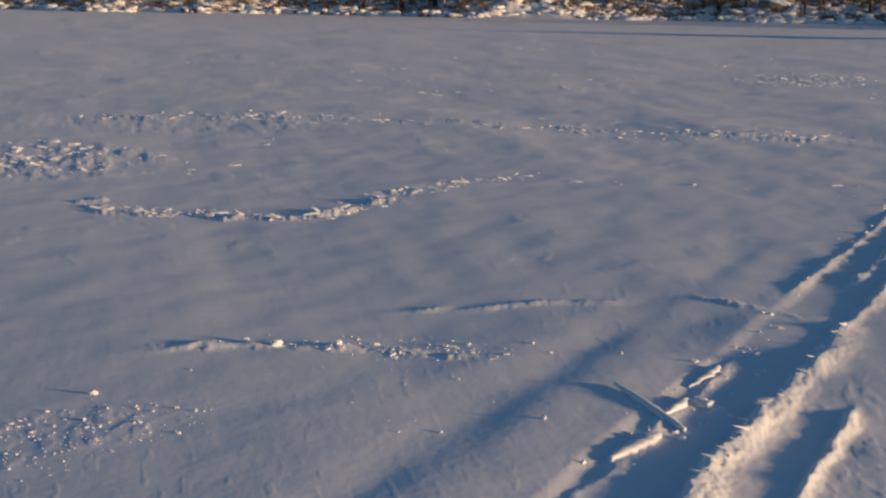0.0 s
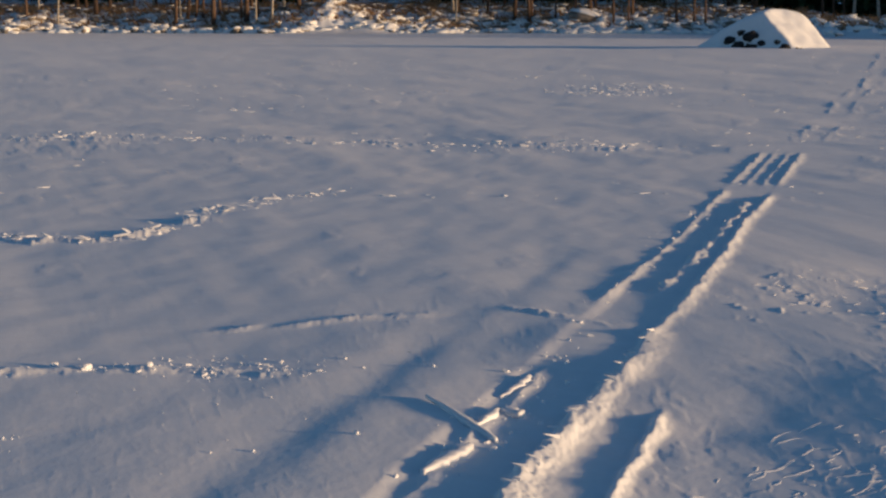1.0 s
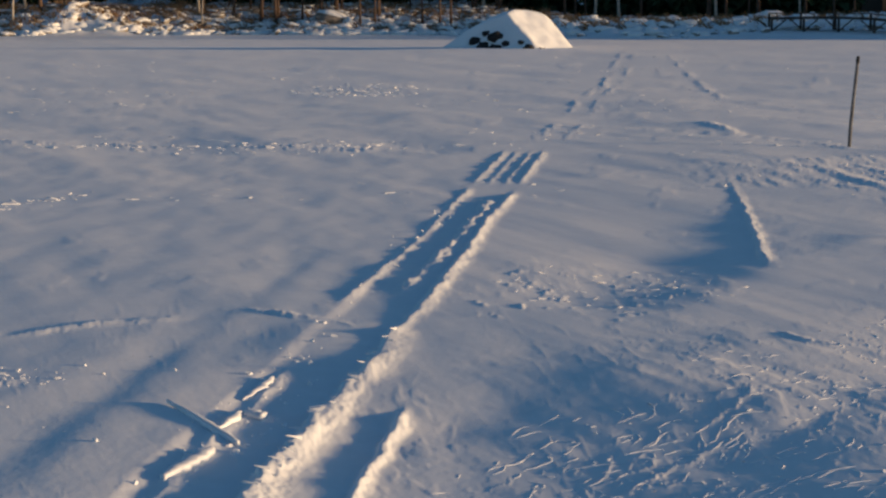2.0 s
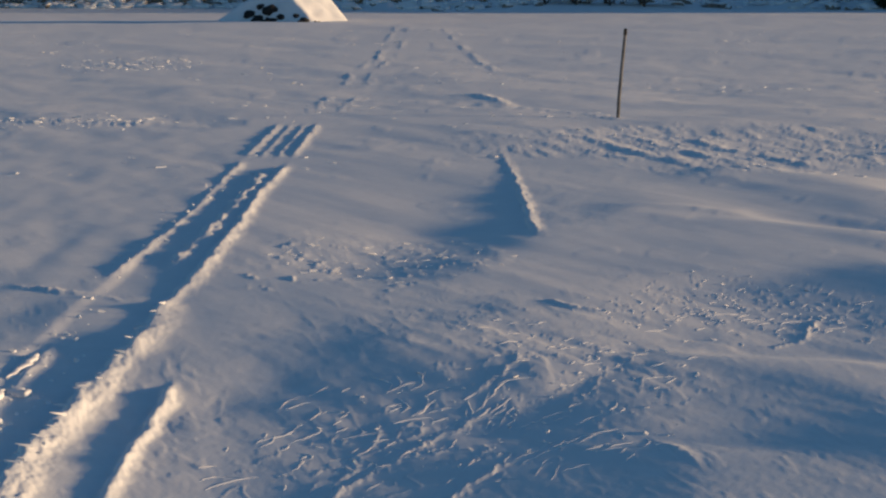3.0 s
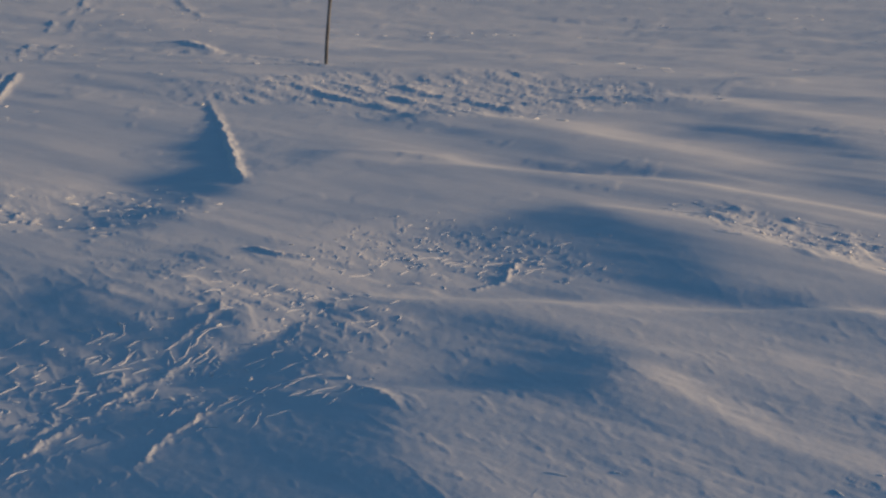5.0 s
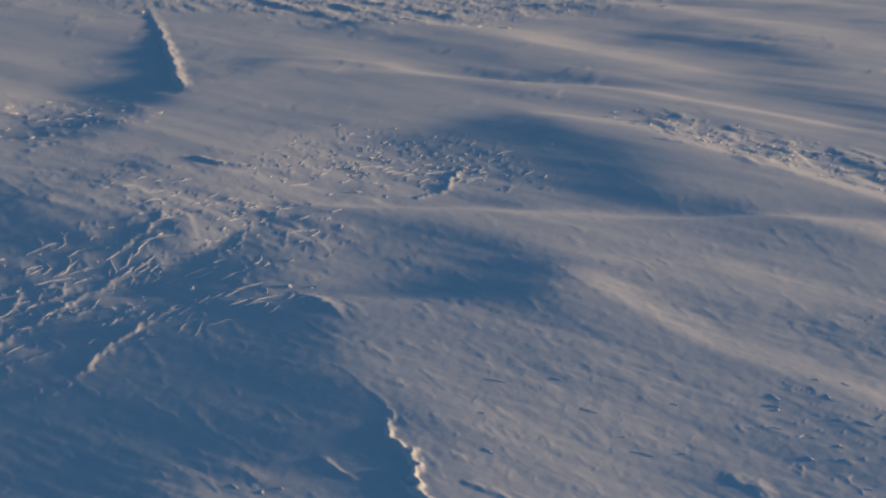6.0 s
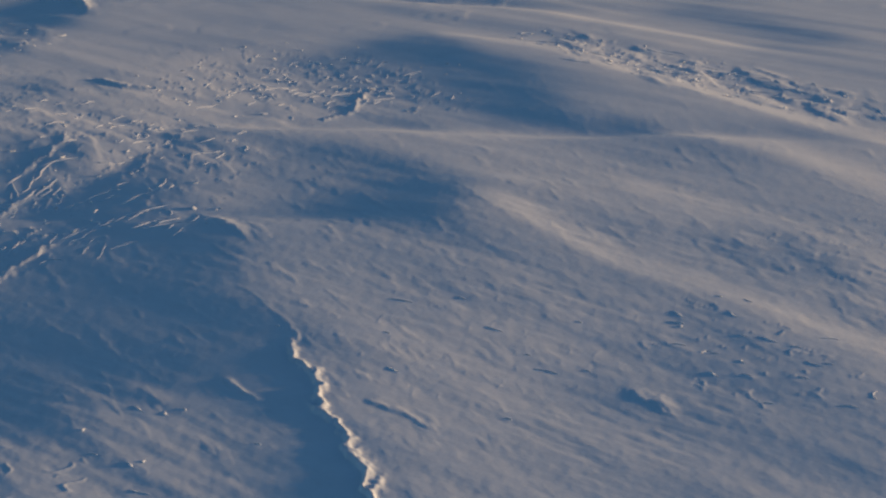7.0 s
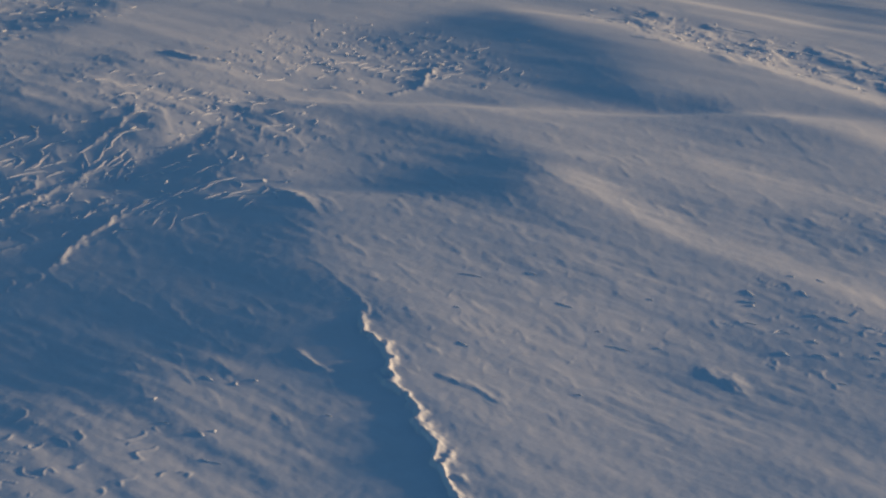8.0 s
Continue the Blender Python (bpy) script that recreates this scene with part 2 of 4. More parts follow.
def snow_height(x, y):
    r = np.hypot(x, y)
    # grain finer than the sheet's own mesh fades out with distance
    keep = lambda size: step(1.0, 0.25, r * r * 0.0004 / size)
    # wind axes: w along the wind, c across
    w, c = 0.42 * x - 0.907 * y, 0.907 * x + 0.42 * y
    z = 0.013 * fbm(c / 3.2, w / 9.0, 11, 2) + 0.0065 * fbm(c / 1.1 + 0.4 * fbm(x / 2, y / 3, 13, 1), w / 4.0, 12, 2)
    east = step(-0.6, 0.6, x + 0.02 * y)
    streak = grid_noise(c / 2.6, w / 5.0, 14)
    amount = 0.35 + 0.65 * east
    z = z + amount * (0.6 + 0.5 * streak) * (0.0042 * fbm(c / 0.34, w / 3.0, 21, 2) * keep(0.8) + 0.0006 * fbm(c / 0.11, w / 0.6, 22, 2) * keep(0.3))
    z = z + (1 - east) * 0.0035 * fbm(x / 0.45, y / 0.8, 23, 2) * keep(0.5)
    z = z + 0.0004 * fbm(x / 0.045, y / 0.06, 24, 2) * keep(0.05)
    # the lake's snow is tipped down a little to the east to brighten that side
    z = z - 0.012 * np.clip(x - 2.6, 0, 7) * step(45, 25, r)
    # far field: broad ripples across the ice
    far = step(14, 30, r)
    i = np.flatnonzero(far > 0)
    z[i] += far[i] * (0.012 * fbm(x[i] / 7.0, y[i] / 1.8, 32, 3) + 0.008 * step(50, 34, r[i]) * fbm(x[i] / 1.6, y[i] / 0.9, 33, 4) + 0.008 * step(30, 46, r[i]) * fbm(x[i] / 4.0, y[i] / 2.2, 34, 3))

    # long low ripples over the open ice
    i = np.flatnonzero((r > 11) & (r < 85))
    xi, yi, ri = x[i], y[i], r[i]
    some = step(11, 20, ri) * step(85, 70, ri) * (0.5 + 0.5 * step(-1.0, 5.0, xi))
    z[i] += some * ((0.013 + 0.011 * step(2, 6, xi)) * step(34, 26, ri) * fbm(xi / 3.2, yi / 1.0, 38, 3) + 0.024 * step(24, 34, ri) * fbm(xi / 6.0, yi / 2.4, 42, 2))
    z[i] += some * 0.010 * step(0.30, 0.75, fbm(xi / 1.8, yi / 1.0, 43, 2)) * step(50, 34, ri)

    # small crusty flecks strewn over the packed snow
    i = np.flatnonzero((r > 3) & (r < 75))
    xi, yi, ri = x[i], y[i], r[i]
    thick = step(-0.25, 0.5, fbm(xi / 2.4, yi / 4.5, 35, 2) + 0.15 * east[i])
    size = 0.022 + 0.0045 * ri
    fleck = step(0.35, 0.80, fbm(c[i] / size, w[i] / (3.2 * size), 36, 3)) * step(12, 8, ri) * (0.0003 + 0.00007 * ri)
    dash = step(0.38, 0.62, fbm(xi / (0.20 + 0.020 * ri), yi / (0.05 + 0.012 * ri), 37, 3)) * step(8, 12, ri) * step(70, 40, ri) * (0.0006 + 0.00008 * ri)
    z[i] += thick * (fleck + dash)

    near = r < 40
    xs, ys = x[near], y[near]
    a = np.zeros(xs.shape)
    # wind-cut flanks, shaped to put their western sides in blue shade
    a += face(xs, ys, [(1.24, 4.95), (1.22, 5.4), (1.33, 5.9), (1.36, 6.35), (1.31, 6.85), (1.20, 7.3), (0.95, 7.7), (0.50, 8.1)], 0.074, 1.15, 0.8, 2.2, 0.68, 0.38, 41, 0.03)
    a += face(xs, ys, [(1.12, 2.9), (1.15, 3.7), (1.19, 4.25), (1.21, 4.5)], 0.008, 0.30, 0.6, 0.5, 0.6, 0.25, 42)
    a += face(xs, ys, [(0.62, 4.5), (0.56, 5.1), (0.48, 5.9), (0.42, 7.0), (0.30, 7.8)], 0.036, 0.95, 0.6, 1.2, 0.7, 0.5, 30, 0.06)
    a += face(xs, ys, [(2.08, 6.12), (2.22, 6.45), (2.20, 6.95), (1.98, 7.38), (1.58, 7.72)], 0.043, 0.72, 0.5, 0.8, 0.7, 0.18, 43, 0.035)
    a += face(xs, ys, [(1.18, 6.65), (1.12, 6.9), (1.00, 7.2)], 0.018, 0.42, 0.4, 1.2, 0.6, 0.2, 46, 0.03)
    a += face(xs, ys, [(3.20, 7.75), (3.30, 8.3), (3.38, 9.1), (3.32, 9.8)], 0.050, 1.15, 0.7, 0.9, 0.7, 0.25, 44, 0.035)
    a += face(xs, ys, [(1.62, 12.0), (1.66, 12.8), (1.70, 13.6)], 0.018, 0.62, 0.7, 0.9, 0.75, 0.5, 45)
    a += face(xs, ys, [(0.98, 10.15), (1.22, 10.9), (1.56, 11.8)], 0.036, 0.60, 0.5, 0.6, 0.7, 0.30, 38)
    a += face(xs, ys, [(6.35, 12.6), (6.25, 13.4), (6.05, 14.2)], 0.042, 0.9, 0.7, 0.9, 0.6, 0.5, 49)
    a += face(xs, ys, [(5.75, 10.0), (5.60, 10.6), (5.45, 11.1)], 0.028, 0.6, 0.5, 0.6, 0.6, 0.3, 48)
    a += face(xs, ys, [(2.45, 3.7), (2.42, 4.2), (2.48, 4.7)], 0.009, 0.36, 0.4, 0.5, 0.6, 0.25, 35)
    a += face(xs, ys, [(3.2, 3.4), (3.2, 4.4), (3.15, 5.2)], 0.010, 0.7, 0.6, 0.9, 0.5, 0.4, 20)
    a += face(xs, ys, [(-2.9, 21.0), (-3.0, 22.2), (-3.3, 23.6)], 0.022, 1.2, 0.6, 0.9, 0.6, 0.5, 26)
    a += face(xs, ys, [(-0.4, 20.6), (-0.45, 21.3), (-0.8, 22.4)], 0.014, 0.7, 0.5, 0.6, 0.6, 0.4, 27)
    # sunlit brows along the drifts
    for k, (line, high, wl, wr) in enumerate((
            ([(3.74, 5.4), (3.62, 6.3), (3.44, 7.1)], 0.024, 1.0, 0.26),
            ([(3.12, 5.2), (2.94, 5.7), (2.74, 6.2), (2.35, 6.45)], 0.010, 0.8, 0.16),
            ([(2.66, 4.3), (2.58, 4.6), (2.42, 5.0), (2.32, 5.5), (2.22, 6.0)], 0.014, 0.9, 0.14),
            ([(4.13, 6.9), (3.96, 7.66), (3.86, 8.55), (3.71, 9.25), (3.38, 10.0)], 0.027, 1.1, 0.20),
            ([(4.75, 9.9), (4.61, 10.3), (4.22, 11.1), (3.51, 11.85), (2.96, 12.7), (2.5, 12.95)], 0.024, 1.1, 0.19),
            ([(4.9, 12.4), (4.42, 13.5), (4.34, 14.7), (3.78, 15.3)], 0.032, 1.2, 0.42),
            ([(6.9, 13.2), (6.7, 15.0), (6.2, 17.0)], 0.026, 1.3, 0.5))):
        a += drift(xs, ys, line, high, wl, wr, 0.35, 15 + k, 0.15)
    # crests that sink along their way east, so that their backs catch the sun
    for line, deep, wide in (([(1.40, 8.08), (3.20, 7.38)], 0.028, 0.18), ([(2.1, 13.15), (3.5, 12.2)], 0.035, 0.24)):
        t = local(line, 2.4, xs, ys)
        u, run, past = along(line, xs[t], ys[t])
        a[t] -= deep * run * np.exp(-(u / wide) ** 2) * np.exp(-(past / 1.1) ** 2)
    a += crest(xs, ys, [(3.75, 21.5), (3.28, 22.6), (3.0, 23.2), (2.37, 23.9), (1.84, 24.3)], 0.010, 0.05, 0.08, 0, 1, 0.02, 0.3, 125, 0.4)
    # combed and puckered surfaces
    wn_, cn_ = w[near], c[near]
    a += 0.0022 * fbm(cn_ / 0.24, wn_ / 0.40, 25, 3) * patch(xs, ys, 0.35, 7.6, 1.0, 1.6, 0, 33)
    a += 0.0028 * fbm(cn_ / 0.16, wn_ / 0.75, 28, 3) * patch(xs, ys, 0.35, 4.3, 0.8, 1.1, 0, 29)
    a += 0.0028 * fbm(cn_ / 0.20, wn_ / 0.40, 19, 3) * patch(xs, ys, 1.15, 8.5, 0.75, 1.5, 20, 18)
    a += 0.0009 * fbm(cn_ / 0.055, wn_ / 0.22, 27, 3) * patch(xs, ys, 2.3, 5.1, 1.3, 1.7, 0, 31) * step(-0.2, 0.4, fbm(xs / 0.5, ys / 0.6, 32, 2))
    # snowmobile track: trench, its banks and the ridges left between the grooves
    t = local(TRACK_RIGHT, 0.8, xs, ys)
    u, run, past = along(TRACK_RIGHT, xs[t], ys[t])
    u = u + 0.015 * fbm(xs[t] / 0.3, ys[t] / 0.6, 51, 2)
    gap = 1 - 0.5 * np.exp(-((ys - 9.4) / 0.7) ** 2) - 0.5 * np.exp(-((ys - 16.9) / 0.8) ** 2)
    a[t] -= (0.011 - 0.005 * step(9.5, 11.0, ys[t])) * gap[t] * step(-0.46, -0.36, u) * step(0.0, -0.06, u) * np.exp(-(past / 0.4) ** 2)
    a += (1 - 0.45 * step(7.2, 8.3, ys)) * crest(xs, ys, TRACK_RIGHT[:5], 0.034, 0.020, 0.072, 0, 1, 0.026, 0.30, 52, 0.25)
    a += gap * crest(xs, ys, TRACK_RIGHT[5:], 0.020, 0.022, 0.045, 0, 1, 0.018, 0.30, 50, 0.45)
    a += 0.5 * crest(xs, ys, TRACK_RIGHT[4:6], 0.028, 0.022, 0.09, 0, 1, 0.016, 0.10, 52, 0.25)
    a[t] += 0.009 * np.exp(-((ys[t] - 9.0) / 0.55) ** 2) * step(-0.75, -0.45, u) * step(-0.02, -0.18, u)
    a += crest(xs, ys, SPUR, 0.023, 0.020, 0.032, 0, 1, 0.014, 0.15, 53, 0.3)
    a += crest(xs, ys, TRACK_LEFT_NEAR, 0.010, 0.03, 0.04, 0, 1, 0.018, 0.25, 54, 0.8)
    a += crest(xs, ys, TRACK_LEFT_FAR, 0.012, 0.020, 0.050, 0, 1, 0.016, 0.25, 55, 0.45)
    a += crest(xs, ys, TRACK_MIDDLE, 0.025, 0.03, 0.085, 0, 1, 0.035, 0.25, 56, 0.5)
    # the track shows again past a drifted-over stretch
    for k, off in enumerate((-0.02, 0.12, 0.27, 0.40)):
        a += crest(xs, ys, [(-0.32 + off, 17.5), (-0.10 + off, 20.4)], (0.013, 0.006, 0.009, 0.014)[k], 0.02, 0.05, 0, 1, 0.02, 0.3, 57 + k, 0.6)
    for k, off in enumerate((-0.1, 0.25)):
        a += crest(xs, ys, [(0.35 + off, 22.5), (0.85 + off, 27.0), (1.2 + off, 31.7), (1.75 + off, 37.0)], 0.005, 0.04, 0.07, 0, 1, 0.05, 0.6, 61 + k, 1.2) * step(-0.15, 0.2, grid_noise(xs / 9, ys / 1.5, 63))
    a += crest(xs, ys, [(3.58, 33.0), (3.72, 36.9), (3.9, 39.5)], 0.006, 0.06, 0.1, 0, 1, 0.05, 0.8, 68, 1.3)
    # half-filled ski groove
    t = local(GROOVE, 0.7, xs, ys)
    u, run, past = along(GROOVE, xs[t], ys[t])
    u = u + 0.02 * fbm(xs[t] / 0.4, ys[t] / 0.8, 64, 2)
    a[t] -= 0.0085 * (np.where(u < 0, np.exp(-(u / 0.19) ** 2), np.exp(-(u / 0.12) ** 2))) * (1 - 0.65 * np.exp(-((run - 0.66) / 0.12) ** 2)) * np.exp(-(past / 0.4) ** 2) * step(1.02, 0.85, run)
    # snapped crust edges
    a += crest(xs, ys, CLIFF, 0.021, 0.020, 0.040, 0.3, 0.5, 0.024, 0.22, 65, 0.35) * step(19.0, 12.0, ys)
    a += crest(xs, ys, NEAR_EDGE, 0.011, 0.009, 0.016, 0.25, 0.25, 0.030, 0.20, 66, 0.45)
    a += crest(xs, ys, TIP, 0.006, 0.012, 0.03, 0.3, 0.3, 0.02, 0.10, 67, 0.2)
    # broken plates on the open ice to the left
    a += crest(xs, ys, [(-3.69, 16.3), (-3.95, 15.05), (-4.37, 14.5), (-4.3, 13.2), (-4.6, 12.6), (-5.0, 12.48), (-5.55, 12.5), (-5.9, 12.4), (-6.3, 13.0)][::-1], 0.024, 0.05, 0.07, 0, 1, 0.09, 0.2, 71, 0.8) * step(-0.25, 0.25, fbm(xs / 0.33, ys / 0.5, 70, 2))
    a += crest(xs, ys, [(-10.0, 21.2), (-9.0, 21.8), (-8.28, 22.3), (-7.3, 22.0), (-6.4, 22.0), (-4.9, 21.9), (-3.1, 21.4), (-1.5, 21.5)], 0.010, 0.22, 0.22, 0, 1, 0.30, 0.3, 72, 1.0) * step(-0.05, 0.35, fbm(xs / 0.8, ys / 0.5, 69, 2))
    a += crest(xs, ys, [(-3.4, 7.80), (-3.2, 7.98), (-3.0, 7.97), (-2.7, 8.05), (-2.3, 8.05)], 0.011, 0.06, 0.06, 0, 1, 0.05, 0.15, 73, 1.2)
    a += crest(xs, ys, [(-2.62, 9.2), (-2.4, 9.37), (-2.16, 9.58), (-1.9, 9.68)], 0.008, 0.05, 0.06, 0, 1, 0.03, 0.2, 74, 1.2)
    a += crest(xs, ys, [(-1.36, 9.95), (-1.0, 9.7), (-0.63, 9.3)], 0.006, 0.03, 0.04, 0, 1, 0.03, 0.15, 75, 1.4)
    a += crest(xs, ys, [(2.66, 25.6), (2.8, 24.0)], 0.026, 0.06, 0.12, 0.3, 0.6, 0.03, 0.3, 76, 0.4)
    for k in range(3):
        a += crest(xs, ys, [(3.46 + 0.5 * k, 15.8), (2.96 + 0.5 * k, 18.7)], 0.009, 0.08, 0.10, 0, 1, 0.04, 0.4, 77 + k, 0.8)
    # single wavy lips of crust
    for k, (line, high) in enumerate((([(0.48, 5.72), (0.58, 5.98), (0.71, 6.20)], 0.0060), ([(0.12, 5.95), (0.31, 6.30), (0.54, 6.68), (0.74, 6.95)], 0.0045), ([(0.16, 6.22), (0.26, 6.54), (0.35, 6.90)], 0.0045),
            ([(2.16, 8.05), (2.33, 8.3), (2.45, 8.65)], 0.006), ([(0.72, 7.3), (0.85, 7.5), (0.95, 7.75)], 0.004))):
        a += crest(xs, ys, line, high, 0.007, 0.016, 0, 1, 0.03, 0.04, 110 + k, 1.0)
    a += crest(xs, ys, [(1.33, 9.23), (1.41, 9.05), (1.48, 8.95)], 0.012, 0.02, 0.05, 0, 1, 0.02, 0.06, 120, 0.4)
    # a standing lip, a trough beside it and small upturned edges on the smooth snow
    a += crest(xs, ys, [(2.00, 4.10), (1.98, 4.20)], 0.003, 0.010, 0.022, 0, 1, 0.02, 0.05, 126, 0.5)
    a += crest(xs, ys, [(1.39, 4.13), (1.35, 4.22), (1.30, 4.30)], 0.0016, 0.008, 0.014, 0, 1, 0.012, 0.03, 127, 0.5)
    a += crest(xs, ys, [(1.04, 4.44), (1.00, 4.58)], 0.0022, 0.008, 0.014, 0, 1, 0.015, 0.03, 128, 0.8)
    a += face(xs, ys, [(1.95, 3.6), (1.96, 3.95), (1.93, 4.25)], 0.005, 0.22, 0.3, 0.5, 0.6, 0.15, 129, 0.05, 0.10)
    # chipped crust: thin plates with snapped edges
    chips = np.zeros(xs.shape)
    for k, (cx, cy, rx, ry, turn, amt) in enumerate((
            (0.75, 6.95, 0.75, 0.75, -35, 0.14), (0.1, 6.3, 0.45, 1.1, 0, 0.1), (1.25, 7.7, 0.5, 0.9, 20, 0.28), (2.25, 9.0, 0.85, 1.2, 10, 0.18),
            (4.25, 8.7, 0.45, 1.6, 12, 0.9), (4.3, 18.0, 3.0, 3.0, 0, 0.7), (0.5, 11.0, 0.95, 1.2, 0, 0.22), (-8.3, 15.9, 1.4, 2.1, 20, 1.0),
            (-3.4, 5.85, 0.40, 0.95, -25, 0.4), (-9.0, 20.5, 2.4, 1.8, 0, 0.4), (-0.5, 7.0, 0.3, 1.2, 0, 0.35), (3.2, 5.0, 0.6, 0.8, 20, 0.22), (2.3, 5.0, 0.9, 1.1, 0, 0.10), (-2.8, 35.5, 1.3, 3.5, 0, 0.45))):
        chips = np.maximum(chips, amt * patch(xs, ys, cx, cy, rx, ry, turn, 81 + k))
    i = np.flatnonzero(chips > 0.001)
    xc, yc = xs[i], ys[i]
    far_s = 1 + np.hypot(xc, yc) / 16
    f1 = fbm(c[near][i] / (0.075 * far_s), w[near][i] / (0.17 * far_s), 101, 3)
    f2 = fbm((xc * 0.8 + yc * 0.25) / (0.10 * far_s), (yc * 0.9 - xc * 0.4) / (0.30 * far_s), 102, 2)
    a[i] += chips[i] * (0.0030 * step(0.0, 0.35, f1) + 0.0035 * step(0.20, 0.42, f2) + 0.0020 * f1) * far_s ** 0.5
    # upturned lips of crust
    for k, (cx, cy, rx, ry, turn, heading, across, length, high) in enumerate((
            (0.55, 6.55, 0.62, 0.85, -35, 33, 0.075, 0.26, 0.0065), (2.25, 9.1, 0.75, 1.25, 10, 12, 0.075, 0.16, 0.0050), (1.15, 7.5, 0.50, 0.80, 20, 25, 0.06, 0.14, 0.005),
            (0.10, 5.9, 0.45, 0.9, 0, 28, 0.08, 0.22, 0.004), (4.2, 8.8, 0.42, 1.5, 12, -15, 0.07, 0.20, 0.008), (1.7, 4.75, 0.55, 0.75, 25, -22, 0.07, 0.10, 0.0010),
            (2.4, 4.4, 0.35, 0.6, 0, -22, 0.06, 0.12, 0.0025), (0.40, 4.05, 0.30, 0.40, 0, -20, 0.07, 0.09, 0.003), (3.3, 5.0, 0.6, 0.9, 0, -22, 0.07, 0.14, 0.002),
            (0.40, 10.6, 0.95, 1.0, 0, 80, 0.15, 0.40, 0.013), (4.6, 17.8, 2.6, 2.4, 0, -20, 0.14, 0.45, 0.010), (1.0, 8.7, 0.7, 1.0, 20, -18, 0.07, 0.14, 0.003))):
        m = patch(xs, ys, cx, cy, rx, ry, turn, 160 + k)
        i = np.flatnonzero(m > 0.001)
        a[i] += 0.55 * high * m[i] * lips(xs[i], ys[i], heading, across, length, 170 + 3 * k)
    z[near] += a * step(40, 36, r[near])
    # the old tracks run on towards the boulder and the landing
    for k, line in enumerate(([(1.75, 37.0), (3.3, 58.0)], [(2.15, 37.0), (3.7, 58.0)], [(3.75, 38.0), (4.75, 58.0)])):
        z = z + crest(x, y, line, 0.006, 0.05, 0.10, 0, 1, 0.06, 1.5, 140 + k, 1.0) * step(-0.1, 0.2, grid_noise(x / 9, y / 4.0, 143 + k))
    # snow banked round the boulder
    z = z + 0.08 * np.exp(-((x - 0.1) / 3.4) ** 2 - ((y - 68) / 3.0) ** 2)
    z = z * step(0, -2, y - shore(x))
    i = np.flatnonzero(y > 80)
    z[i] += bank(x[i], y[i])
    return z


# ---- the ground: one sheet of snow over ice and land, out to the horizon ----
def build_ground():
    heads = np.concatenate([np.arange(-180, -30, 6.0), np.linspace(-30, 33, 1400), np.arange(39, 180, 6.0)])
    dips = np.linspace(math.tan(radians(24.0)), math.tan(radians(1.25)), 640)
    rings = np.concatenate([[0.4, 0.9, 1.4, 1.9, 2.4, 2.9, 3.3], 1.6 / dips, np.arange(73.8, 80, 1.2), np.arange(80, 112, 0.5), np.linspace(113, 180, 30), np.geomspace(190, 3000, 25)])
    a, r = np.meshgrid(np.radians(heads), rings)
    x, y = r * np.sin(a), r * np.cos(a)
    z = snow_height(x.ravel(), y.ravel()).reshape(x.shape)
    nr, nc = x.shape
    co = np.stack([x, y, z], -1).reshape(-1, 3)
    i = np.arange(nr * nc).reshape(nr, nc)
    nxt = np.roll(i, -1, axis=1)
    quads = np.stack([i[:-1], i[1:], nxt[1:], nxt[:-1]], -1).reshape(-1, 4)
    me = bpy.data.meshes.new("ground")
    me.vertices.add(len(co) + 1)
    me.vertices.foreach_set("co", np.concatenate([co, [[0, 0, 0]]]).astype(np.float32).ravel())
    tris = np.stack([np.full(nc, nr * nc), i[0], nxt[0]], -1)
    me.loops.add(quads.size + tris.size)
    me.loops.foreach_set("vertex_index", np.concatenate([quads.ravel(), tris.ravel()]).astype(np.int32))
    me.polygons.add(len(quads) + len(tris))
    me.polygons.foreach_set("loop_start", np.concatenate([np.arange(len(quads)) * 4, quads.size + np.arange(len(tris)) * 3]).astype(np.int32))
    me.update(calc_edges=True)
    me.polygons.foreach_set("use_smooth", np.ones(len(quads) + len(tris), bool))
    me.materials.append(SNOW)
    me.validate()
    return tagged(new("ground", me), "wind-carved hard snow over a frozen lake and its bank", "snow", kind="structure")


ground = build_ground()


def height_at(x, y):
    if y > float(shore(np.array([float(x)]))[0]):
        return float(bank(np.array([float(x)]), np.array([float(y)]))[0])
    return float(snow_height(np.array([float(x)]), np.array([float(y)]))[0])


# ---- helpers for solids ----
def rock_mesh(seed, sx, sy, sz, cut=3, rough=0.28):
    bm = bmesh.new()
    bmesh.ops.create_icosphere(bm, subdivisions=cut, radius=1)
    for v in bm.verts:
        p = v.co * 1.3 + Vector((seed * 3.1, seed * 1.7, 0))
        v.co *= 1 + rough * noise.noise(p) + 0.5 * rough * noise.noise(p * 2.3)
        v.co = Vector((v.co.x * sx, v.co.y * sy, v.co.z * sz))
    smooth_faces(bm)
    return bm


def tube(bm, pts, radii, sides=8):
    """A tapering round limb through the points."""
    rings = []
    for k, (p, r) in enumerate(zip(pts, radii)):
        d = (Vector(pts[min(k + 1, len(pts) - 1)]) - Vector(pts[max(k - 1, 0)])).normalized()
        s = d.orthogonal().normalized()
        t = d.cross(s)
        rings.append([bm.verts.new(Vector(p) + r * (math.cos(2 * math.pi * j / sides) * s + math.sin(2 * math.pi * j / sides) * t)) for j in range(sides)])
    for lo, hi in zip(rings, rings[1:]):
        for j in range(sides):
            bm.faces.new((lo[j], lo[(j + 1) % sides], hi[(j + 1) % sides], hi[j]))
    bm.faces.new(rings[-1])
    bm.faces.new(rings[0][::-1])
    return bm


